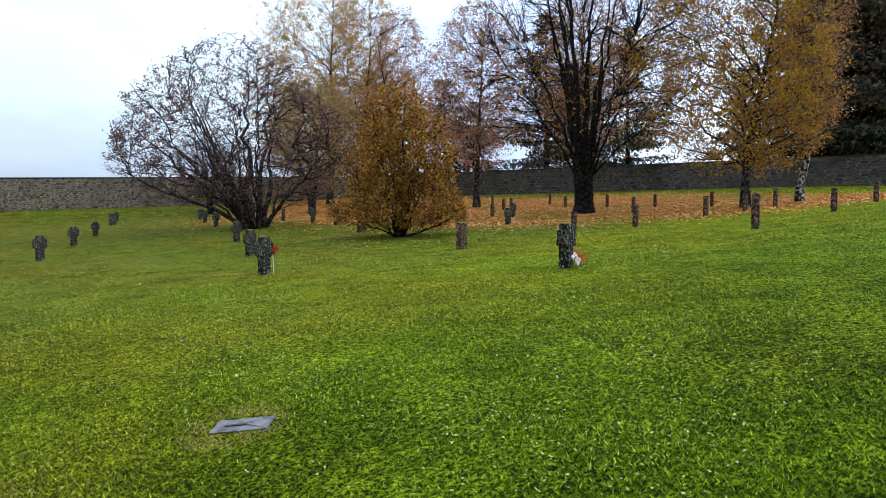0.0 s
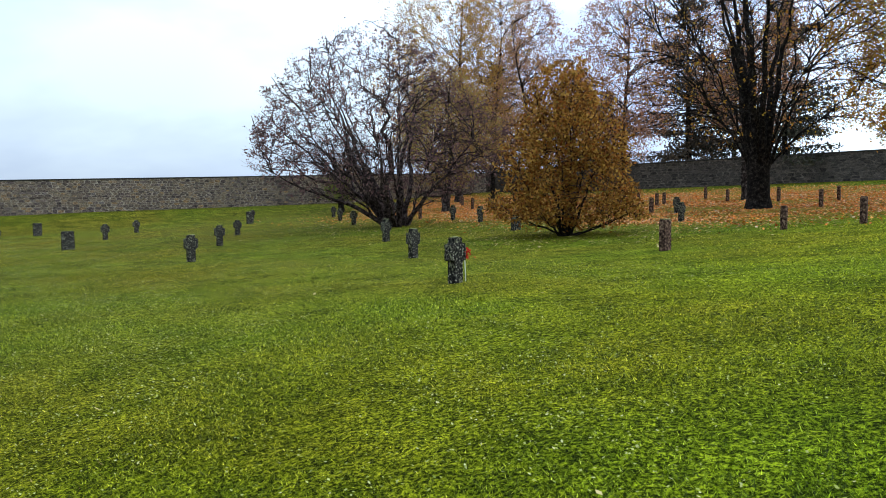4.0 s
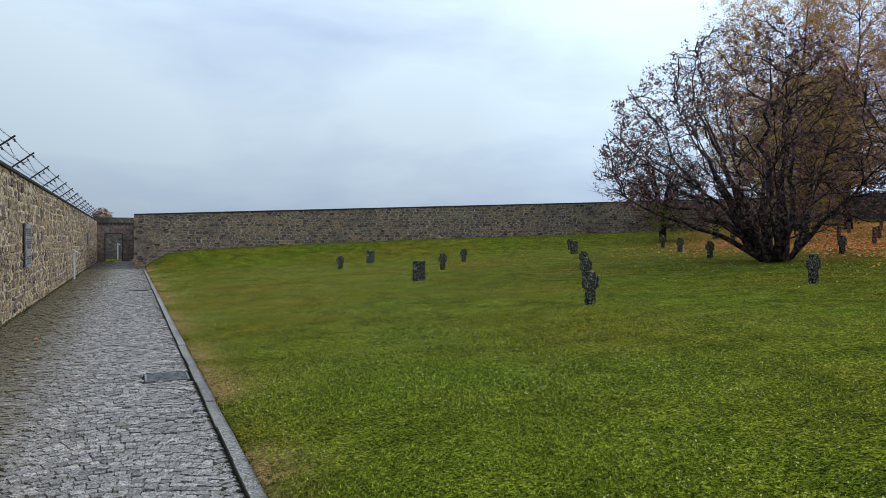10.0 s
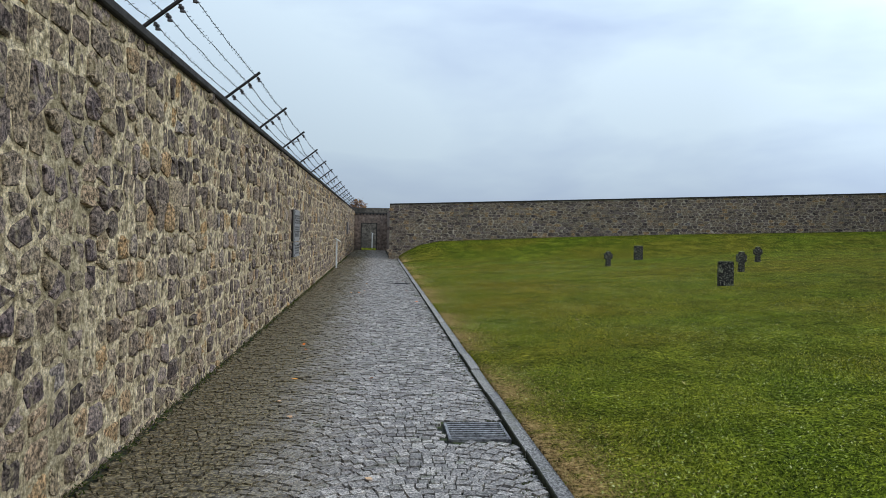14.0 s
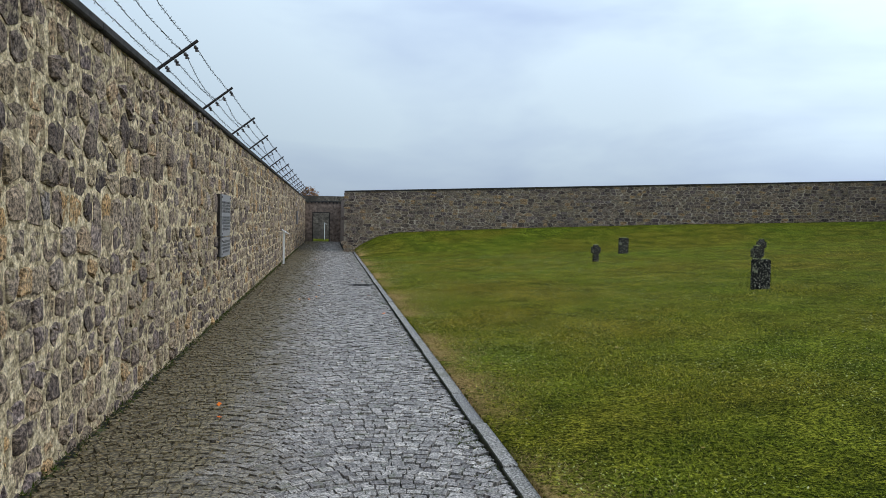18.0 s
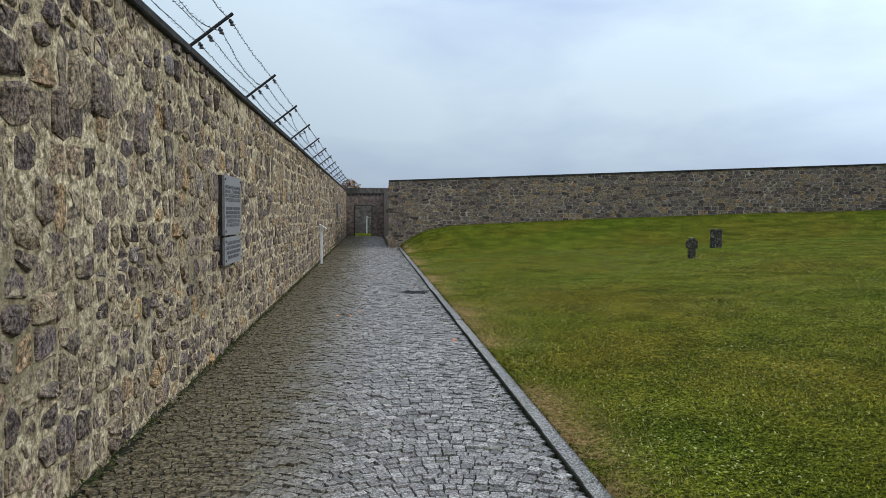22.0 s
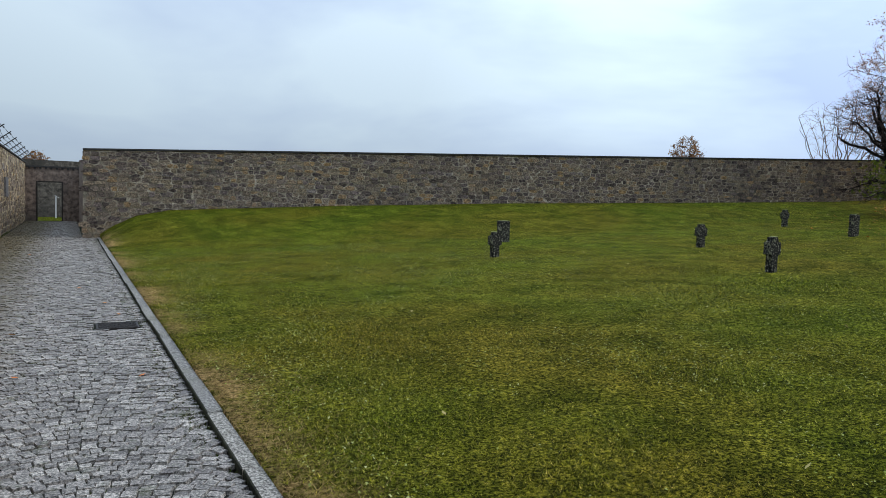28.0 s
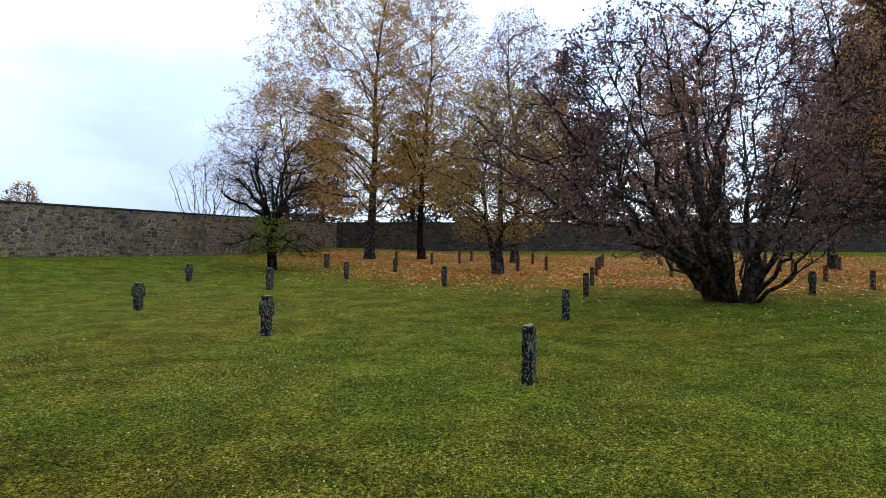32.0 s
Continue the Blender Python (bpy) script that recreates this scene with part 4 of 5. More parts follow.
def bundle_mesh(name, bundles, mat, parent, kind=""):
    vs, fs, base = [], [], 0
    for c, rad, n in bundles:
        m, k = c.shape[:2]
        tan = np.gradient(c, axis=1)
        tan /= np.linalg.norm(tan, axis=2)[..., None] + 1e-9
        ref = np.where(np.abs(tan[..., 2:3]) < 0.85, np.array([0.0, 0, 1]), np.array([1.0, 0, 0]))
        u = np.cross(tan, ref)
        u /= np.linalg.norm(u, axis=2)[..., None] + 1e-9
        w = np.cross(tan, u)
        a = np.linspace(0, 2 * math.pi, n, endpoint=False)[:, None]
        vs.append((c[:, :, None] + rad[:, :, None, None] * (np.cos(a) * u[:, :, None] + np.sin(a) * w[:, :, None])).reshape(-1, 3))
        i, j, q = np.meshgrid(np.arange(m), np.arange(k - 1), np.arange(n), indexing="ij")
        p = base + (i * k + j) * n
        q2 = (q + 1) % n
        fs.append(np.stack([p + q, p + q2, p + n + q2, p + n + q], -1).reshape(-1, 4))
        base += m * k * n
    v, f = np.concatenate(vs), np.concatenate(fs).astype(np.int32)
    me = bpy.data.meshes.new(name)
    me.vertices.add(len(v))
    me.vertices.foreach_set("co", v.ravel())
    me.loops.add(f.size)
    me.loops.foreach_set("vertex_index", f.ravel())
    me.polygons.add(len(f))
    me.polygons.foreach_set("loop_start", np.arange(0, f.size, 4, dtype=np.int32))
    me.polygons.foreach_set("use_smooth", np.ones(len(f), bool))
    me.update(calc_edges=True)
    me.materials.append(mat)
    ob = new(name, me)
    ob.parent = parent
    if kind:
        tagged(ob, kind=kind)
    return ob


def leaves_at(r, twigs, per, size, spread):
    c = twigs[0]
    n = int(len(c) * per)
    i = r.integers(0, len(c), n)
    f = r.uniform(0.3, 1.0, n) * (c.shape[1] - 1)
    j = np.minimum(f.astype(int), c.shape[1] - 2)
    q = c[i, j] + (c[i, j + 1] - c[i, j]) * (f - j)[:, None] + r.normal(0, spread, (n, 3))
    return leaf_axes(r, q, size)


def crowned_tree(name, x, y, label, category, trunks, branches, twigs, bark, leaf=None, leaf_material=None, group="", twig="bark_bush"):
    """trunks and branches become parts one by one, the finer growth is twigwork."""
    t = thing(name, x, y, float(land(x, y)) - 0.05, label, category, group)
    for nm, bundles in (("trunk", trunks), ("branch", branches)):
        for c, rad, n in bundles:
            for i in range(len(c)):
                bundle_mesh(nm, [(c[i:i + 1], rad[i:i + 1], n)], bark, t)
    bundle_mesh("twigwork", twigs, M[twig], t, "stuff")
    if leaf is not None:
        quads_object("foliage", *leaf, leaf_material, t)
    return t


def stems(r, n, base, low, high, radius, k, sides, lean, tip, taper=0.3, wig=0.012):
    """n stems from a ring of the given radius to the points of tip, first rising steeply."""
    o = np.arctan2(tip[:, 1], tip[:, 0])
    tip = tip[np.argsort(o)]
    a = np.sort(o)
    p0 = np.stack([np.cos(a) * base * r.uniform(0.3, 1, n), np.sin(a) * base * r.uniform(0.3, 1, n), r.uniform(low, high, n)], 1)
    out = np.hypot(tip[:, 0], tip[:, 1]) / np.maximum(tip[:, 2], 0.5) * lean
    t0 = np.stack([np.cos(a) * out, np.sin(a) * out, np.ones(n)], 1)
    t0 /= np.linalg.norm(t0, axis=1)[:, None]
    u = tip - p0
    u /= np.linalg.norm(u, axis=1)[:, None]
    rad = r.uniform(*radius, n)[:, None] * (np.linspace(1, 0, k)[None] ** 1.25 * (1 - taper) + taper)
    return curve_to(r, p0, t0 * 1.1, tip, u + np.array([0, 0, 0.1]), k, wig), rad, sides


def spreading_bush():
    r = np.random.default_rng(21)
    prof = [(1.0, 2.2), (1.5, 3.7), (2.3, 4.6), (3.2, 4.7), (4.2, 4.3), (5.2, 3.6), (6.3, 2.5), (7.4, 0.9)]

    def cast(n, p, inner, lump=0.16):
        """Crown points, drawn over to the side on which the bush has room."""
        c = crown(r, n, p, inner, lump)
        f = np.clip(c[:, 2] / 3.2, 0, 1)
        c[:, 0] -= 0.35 * f
        c[:, 1] += 1.1 * f
        return c

    thick = stems(r, 9, 0.52, -0.2, -0.05, (0.13, 0.19), 13, 9, 0.9, cast(9, [(2.6, 2.6), (4.2, 2.9), (6.4, 1.9)], 0.45), 0.10, 0.02)
    thin = stems(r, 17, 0.40, -0.2, -0.05, (0.045, 0.08), 13, 7, 0.95, cast(17, [(a, b_ * 0.93) for a, b_ in prof[1:]], 0.3), 0.12, 0.018)
    tips = np.array([(-1.9, 5.2, 2.9), (-3.9, 2.9, 2.2), (-0.6, 5.9, 4.2), (1.2, -2.9, 3.4), (-3.0, 4.4, 4.4)])
    arms = stems(r, 5, 0.40, 0.0, 0.25, (0.075, 0.11), 12, 7, 0.85, tips, 0.14, 0.02)
    low = [(c[:, 3:], q[:, 3:], n) for c, q, n in (thick, thin, arms)]
    b1 = reach(r, low, cast(150, prof, 0.5), 2.6, 0.045, 8, 5, 0.6, -0.1, 0.035, 1.1)
    b2 = reach(r, low + [b1], cast(1000, prof, 0.45), 1.6, 0.023, 5, 3, 0.6, 0.0, 0.045)
    b3 = reach(r, [b1, b2], cast(2000, prof, 0.5), 0.95, 0.011, 3, 3, 0.5, 0.0, 0.06)
    b4 = reach(r, [b3], cast(4800, prof, 0.6, 0.26), 0.5, 0.007, 2, 3, 0.4, 0.0, 0.08)
    return crowned_tree("spreading_bush", 19.95, 19.72, "large many-stemmed bush with dark purplish leaves, half bare", "bush", [thick, thin, arms], [b1], [b2, b3, b4], M["bark_bush"],
                        leaves_at(r, b4, 3.6, 0.047, 0.05), M["leaf_purple"])


def oval_shrub():
    r = np.random.default_rng(22)
    prof = [(0.35, 0.9), (0.6, 1.75), (0.95, 1.6), (1.5, 1.42), (2.2, 1.4), (2.9, 1.25), (3.5, 0.98), (4.0, 0.7), (4.4, 0.35)]
    s = stems(r, 15, 0.16, -0.1, 0.0, (0.03, 0.055), 9, 6, 0.7, crown(r, 15, [(a, b_ * 0.8) for a, b_ in prof[2:]], 0.2), 0.2)
    side = stems(r, 4, 0.12, 0.0, 0.1, (0.02, 0.03), 8, 5, 1.3, np.array([(1.3, -0.9, 0.55), (-0.9, 1.3, 0.7), (0.3, -1.6, 0.6), (-1.4, -0.3, 0.65)]), 0.3)
    up = s[0][:, 1:], s[1][:, 1:], s[2]
    b1 = reach(r, [up, side], crown(r, 110, prof, 0.4), 1.4, 0.017, 6, 4, 0.6, 0.0, 0.04)
    b2 = reach(r, [up, b1], crown(r, 1000, prof, 0.4, 0.28), 0.7, 0.009, 4, 3, 0.5, 0.0, 0.06)
    b3 = reach(r, [b2], crown(r, 4200, prof, 0.45, 0.36), 0.36, 0.006, 2, 3, 0.4, 0.1, 0.08)
    return crowned_tree("oval_shrub", 17.6, 10.65, "rounded hornbeam shrub full of golden brown leaves", "shrub", [s, side], [], [b1, b2, b3], M["bark_dark"],
                        leaves_at(r, b3, 5.6, 0.048, 0.055), M["leaf_gold"])


def bare_vase_tree():
    r = np.random.default_rng(23)
    prof = [(2.1, 1.4), (2.8, 3.4), (4.0, 4.4), (6.1, 4.9), (8.3, 4.7), (10.5, 3.8), (12.2, 2.2), (13.2, 0.8)]
    l0 = limb(r, (0, 0, -0.2), (0, 0, 1), 2.1, 0.38, 0.015, 0.0, 7, 1.0)
    l1 = limb(r, (0, 0, -0.25), (0.1, 0.05, 1), 0.8, 0.56, 0.0, 0.0, 4, 0.66)
    trunk = [(l0[0][None], l0[1][None], 14), (l1[0][None], l1[1][None], 12)]
    main = stems(r, 9, 0.30, 0.9, 1.5, (0.13, 0.185), 14, 8, 0.6, crown(r, 9, [(9.4, 2.6), (11.0, 2.4), (12.8, 1.3)], 0.5), 0.09, 0.006)
    side = stems(r, 14, 0.28, 1.0, 1.8, (0.045, 0.075), 14, 6, 0.8, crown(r, 14, [(a, b_ * 0.95) for a, b_ in prof[2:6]], 0.7), 0.10, 0.008)
    up = [(c[:, 2:], q[:, 2:], n) for c, q, n in (main, side)]
    b1 = reach(r, up, crown(r, 260, prof, 0.5), 4.6, 0.042, 9, 5, 0.65, 0.15, 0.014, 1.5, 0.5)
    b2 = reach(r, up + [b1], crown(r, 1500, prof, 0.4), 2.3, 0.022, 7, 3, 0.65, 0.15, 0.022, 1.4)
    b3 = reach(r, [b1, b2], crown(r, 3400, prof, 0.45), 1.4, 0.011, 3, 3, 0.6, 0.2, 0.035, 1.2)
    b4 = reach(r, [b3], crown(r, 4200, prof, 0.5, 0.2), 0.8, 0.009, 2, 3, 0.5, 0.2, 0.05)
    return crowned_tree("bare_tree", 28.9, 10.4, "big nearly bare tree with many dark upright limbs", "tree", trunk + [main, side], [b1], [b2, b3, b4], M["bark_dark"],
                        leaves_at(r, b4, 1.1, 0.055, 0.05), M["leaf_amber"], twig="bark_dark")


def birch(x, y, seed, tall, radius, leaf_m, per, label, bark="bark_grey", lean=(0, 0), first=2.5, wide=3.0, forks=1, size=0.062, fine=6000, weep=0.5, shift=(0, 0)):
    """A birch: one or more leaders and a tall crown of fine drooping twigs."""
    r = np.random.default_rng(seed)
    prof = [(first, wide * 0.45), (first + 1.2, wide * 0.85), (tall * 0.45, wide), (tall * 0.68, wide * 0.97), (tall * 0.88, wide * 0.78), (tall, wide * 0.35)]

    def cast(n, inner, lump=0.2):
        c = crown(r, n, prof, inner, lump)
        return c + np.array([shift[0], shift[1], 0.0]) * np.clip(c[:, 2:] / tall * 1.6, 0, 1)

    trunk = []
    for i in range(forks):
        d = (lean[0] + (r.uniform(-0.22, 0.22) if i else 0), lean[1] + (r.uniform(-0.22, 0.22) if i else 0), 1)
        p, rad = limb(r, (0.12 * i, 0.05 * i, -0.15), d, tall * (0.93 if i == 0 else 0.8), radius * (1 if i == 0 else 0.7), 0.06, 0.02, 14, 0.06)
        rad = rad * np.linspace(1, 0.55, 14)
        trunk.append((p[None], rad[None], 9))
    foot = limb(r, (0, 0, -0.25), (lean[0], lean[1], 1), 0.9, radius * 1.45, 0.0, 0.0, 4, 0.66)
    up = [(p[:, 2:], q[:, 2:], n) for p, q, n in trunk]
    b1 = reach(r, up, cast(48, 0.45), 5.0, 0.05, 8, 5, 0.45, 0.1, 0.03, 1.0, 0.45)
    b2 = reach(r, up + [b1], cast(650, 0.3), 2.4, 0.020, 5, 3, 0.55, weep * 0.5, 0.04, 1.0)
    b3 = reach(r, [b1, b2], cast(1700, 0.35), 1.4, 0.011, 3, 3, 0.55, weep, 0.05)
    b4 = reach(r, [b3], cast(int(fine * 0.4), 0.4, 0.26), 0.85, 0.008, 2, 3, 0.45, weep * 1.4, 0.07)
    return crowned_tree("birch", x, y, label, "tree", trunk + [(foot[0][None], foot[1][None], 10)], [b1], [b2, b3, b4], M[bark], leaves_at(r, b4, per * 2.35, size * 0.84, 0.11), M[leaf_m], group="autumn birches", twig="twig_birch")


def pollard():
    r = np.random.default_rng(31)
    prof = [(1.9, 0.7), (2.6, 1.5), (3.4, 2.0), (4.2, 2.0), (4.9, 1.4), (5.4, 0.7)]
    skirt = [(0.35, 1.7), (0.7, 2.5), (1.3, 2.2), (1.8, 1.2)]
    l0 = limb(r, (0, 0, -0.2), (0.02, 0.02, 1), 2.3, 0.20, 0.04, 0, 7, 0.85)
    s = stems(r, 11, 0.13, 1.5, 2.1, (0.06, 0.095), 9, 7, 0.9, crown(r, 11, [(3.3, 1.5), (3.9, 1.5), (4.6, 0.9)], 0.35), 0.45, 0.02)
    left = stems(r, 1, 0.1, 1.9, 2.0, (0.075, 0.08), 8, 7, 1.2, np.array([(-0.5, 1.9, 3.0)]), 0.6, 0.02)
    low = stems(r, 14, 0.15, 0.7, 1.5, (0.018, 0.03), 8, 4, 1.3, crown(r, 14, skirt, 0.75), 0.4, 0.04)
    b1 = reach(r, [s, left], crown(r, 120, prof, 0.3), 1.6, 0.022, 6, 4, 0.6, -0.3, 0.04)
    b2 = reach(r, [s, b1, left], crown(r, 800, prof, 0.3), 0.9, 0.014, 4, 3, 0.6, -0.3, 0.05)
    b3 = reach(r, [b1, b2], crown(r, 2600, prof, 0.35, 0.2), 0.6, 0.010, 2, 3, 0.5, -0.2, 0.06)
    b5 = reach(r, [low], crown(r, 420, skirt, 0.4), 1.1, 0.012, 5, 3, 0.6, 0.35, 0.05)
    c = np.stack([r.normal(-0.1, 0.45, 900), r.normal(0.1, 0.45, 900), r.uniform(0.75, 2.15, 900)], 1)
    return crowned_tree("pollard_tree", 29.0, 35.5, "small bare pollarded tree with green shoots round its trunk", "tree", [(l0[0][None], l0[1][None], 10)], [s, left, low], [b1, b2, b3, b5], M["bark_dark"], leaf_axes(r, c, 0.075), M["leaf_green"])


def bare_shrub(x, y, seed, tall):
    """Upright pale rods fanning out of one stool."""
    r = np.random.default_rng(seed)
    prof = [(tall * 0.45, 1.1), (tall * 0.7, 2.1), (tall * 0.9, 2.4), (tall, 1.9)]
    s = stems(r, 20, 0.25, -0.1, 0.0, (0.028, 0.048), 9, 5, 0.9, crown(r, 20, prof[1:], 0.2), 0.3, 0.03)
    b1 = reach(r, [s], crown(r, 90, prof, 0.2), 1.4, 0.018, 5, 3, 0.7, -0.4, 0.03)
    b2 = reach(r, [s, b1], crown(r, 300, prof, 0.3), 0.8, 0.011, 3, 3, 0.7, -0.3, 0.04)
    return crowned_tree("bare_shrub", x, y, "leafless shrub of thin grey rods beyond the boundary wall", "shrub", [s], [], [b1, b2], M["twig_birch"], twig="twig_birch")


def conifer(x, y, seed, tall, spread, mat, low=0.1, label="dark conifer standing beyond the boundary wall"):
    """An open, tiered conifer with uneven level boughs."""
    r = np.random.default_rng(seed)
    limbs = [(0, *limb(r, (0, 0, -0.3), (0, 0, 1), tall, tall * 0.02, 0.012, 0.0, 8, 0.1), 8)]
    cs = []
    for i in range(int(tall * 8)):
        f = r.uniform(low, 1.0)
        a = r.uniform(0, 6.28)
        ln = (spread * (1 - f) ** 0.55 + 0.25) * r.uniform(0.45, 1.15)
        p, rad = limb(r, (0, 0, tall * f), (math.cos(a), math.sin(a), 0.15), ln, 0.04, 0.07, -0.02, 6, 0.3)
        limbs.append((2, p, rad, 3))
        m = int((48 if tall > 15 else 42) * ln)
        q = r.uniform(0.15, 1, m) * 5
        j = np.minimum(q.astype(int), 4)
        c = p[j] + (p[j + 1] - p[j]) * (q - j)[:, None]
        side = np.array([-math.sin(a), math.cos(a), 0]) * (r.normal(0, 0.26, m) * (ln * 0.5 + 0.35))[:, None]
        c = c + side + r.normal(0, 0.06, (m, 3))
        c[:, 2] -= np.abs(r.normal(0, 0.25, m))
        cs.append(c)
    return tree("conifer", x, y, label, "tree", limbs, M["bark_dark"], leaf_axes(r, np.concatenate(cs), 0.17 if tall > 15 else 0.125), M[mat], group="conifers beyond the wall")


def far_tree(x, y, seed, tall, spread, mat, z=0.0):
    r = np.random.default_rng(seed)
    prof = [(tall * 0.3, spread * 0.4), (tall * 0.45, spread * 0.9), (tall * 0.7, spread), (tall * 0.88, spread * 0.65), (tall, spread * 0.2)]
    l0 = limb(r, (0, 0, -0.3), (0, 0, 1), tall * 0.9, 0.14, 0.04, 0.0, 8, 0.2)
    t0 = [(l0[0][None], l0[1][None], 7)]
    b1 = reach(r, t0, crown(r, 26, prof, 0.4), 2.5, 0.04, 6, 4)
    b2 = reach(r, t0 + [b1], crown(r, 260, prof, 0.4), 1.2, 0.02, 4, 3)
    b3 = reach(r, [b2], crown(r, 900, prof, 0.5, 0.22), 0.6, 0.014, 2, 3)
    return crowned_tree("distant_tree", x, y, "small tree far beyond the wall", "tree", t0, [b1], [b2, b3], M["bark_dark"], leaves_at(r, b3, 2.5, 0.1, 0.1), M[mat], group="distant trees")


spreading_bush()
oval_shrub()
bare_vase_tree()
birch(29.0, 4.2, 41, 11.0, 0.17, "leaf_amber", 5.2, "slender birch with golden yellow leaves", bark="bark_grey", first=1.3, wide=3.3, weep=0.2, fine=8000, shift=(0, 0.8))
birch(31.4, 2.9, 42, 14, 0.15, "leaf_copper", 3.2, "birch with a white flaking trunk and few leaves", bark="bark_white", first=2.0, wide=1.9)
birch(34.4, 19.4, 43, 11.0, 0.19, "leaf_rose", 3.2, "slim birch with sparse pinkish brown leaves", bark="bark_grey", first=2.2, wide=2.6)
birch(29.0, 26.5, 44, 7.2, 0.19, "leaf_mixed", 3.0, "leaning birch clump with brown and yellow leaves", bark="bark_grey", lean=(0.02, -0.05), forks=3, first=1.3, wide=2.7, weep=0.3, size=0.06)
birch(38.2, 34.5, 45, 16.5, 0.27, "leaf_birch", 5.0, "tall birch with sparse yellow and orange leaves", bark="bark_grey", first=2.2, wide=5.0, fine=11000, shift=(0, 1.3))
birch(38.9, 31.9, 46, 15, 0.2, "leaf_birch", 5.0, "tall birch with a dark trunk and orange leaves", bark="bark_dark", first=2.6, wide=3.4)
birch(36.9, 26.8, 47, 12.2, 0.2, "leaf_rose", 2.6, "birch with pale brown autumn leaves", bark="bark_grey", first=2.4, wide=2.4)
birch(35.0, 13.4, 48, 12, 0.2, "leaf_rose", 2.6, "birch with brown autumn leaves near the far wall", bark="bark_grey", first=3.0, wide=2.6)
birch(44.1, 41.7, 49, 10.5, 0.18, "leaf_rose", 1.9, "weeping birch with pale pinkish twigs beyond the boundary wall", bark="bark_grey", first=1.6, wide=5.2, weep=0.9, fine=10000)
pollard()
bare_shrub(36.3, 42.5, 32, 4.8)
for i, (cx, cy, ct, cs_, cm) in enumerate([(55.5, 11.0, 9, 3.6, "needles_brown"), (56.5, 7.5, 13, 4.2, "needles"), (57.5, 4.0, 21, 5.2, "needles_brown"), (58.5, 0.0, 20, 5.2, "needles"), (59.5, -5, 20, 5.0, "needles_brown"), (54.2, 5.7, 18, 4.6, "needles"), (56.0, 3.8, 19, 5.0, "needles_brown"),
                                           (51.5, 17.9, 11.6, 4.4, "needles"), (52.8, 25.2, 14.2, 5.2, "needles_brown"), (54.5, 22.6, 10.5, 4.4, "needles"), (50.3, 42.0, 11.5, 4.4, "needles"), (54.5, 36.5, 10.5, 4.4, "needles"), (54, 33, 8, 4.0, "needles")]):
    conifer(cx, cy, 60 + i, ct, cs_, cm)
for i, (fx, fy, ft, fs, fm) in enumerate([(59, 75, 6.2, 1.9, "leaf_copper"), (-0.65, 95, 5.3, 1.35, "leaf_copper")]):
    far_tree(fx, fy, 80 + i, ft, fs, fm)


# ---- barbed wire on the old wall ----
ARM_A, ARM_B = Vector((-0.10, 0, 3.06)), Vector((0.31, 0, 3.385))
POSTS_Y = [-3.7, -0.9, 1.9, 4.75, 7.55, 10.35, 13.14, 16.17, 18.69, 21.41, 24.46, 27.3, 30.0, 32.8, 35.6, 38.4, 41.2, 44.0, 46.8, 49.6, 52.4, 55.2, 58.0, 60.8]
WIRE_AT = [0.02, 0.26, 0.48, 0.71, 0.95]


def rod(bm, a, b_, radius, sides=6):
    a, b_ = Vector(a), Vector(b_)
    m = Matrix.Translation((a + b_) / 2) @ (b_ - a).to_track_quat('Z', 'Y').to_matrix().to_4x4()
    bmesh.ops.create_cone(bm, cap_ends=True, segments=sides, radius1=radius, radius2=radius, depth=(b_ - a).length, matrix=m)
    return bm


def insulator_bm(p):
    """Ribbed little cup hanging below the arm."""
    bm = bmesh.new()
    for dz, rad, hh in ((-0.020, 0.014, 0.02), (-0.034, 0.026, 0.014), (-0.050, 0.017, 0.016), (-0.064, 0.024, 0.014)):
        bmesh.ops.create_cone(bm, cap_ends=True, segments=8, radius1=rad, radius2=rad * 0.8, depth=hh, matrix=Matrix.Translation((p.x + 0.012 - dz * 0.4, p.y, p.z + dz)))
    return bm


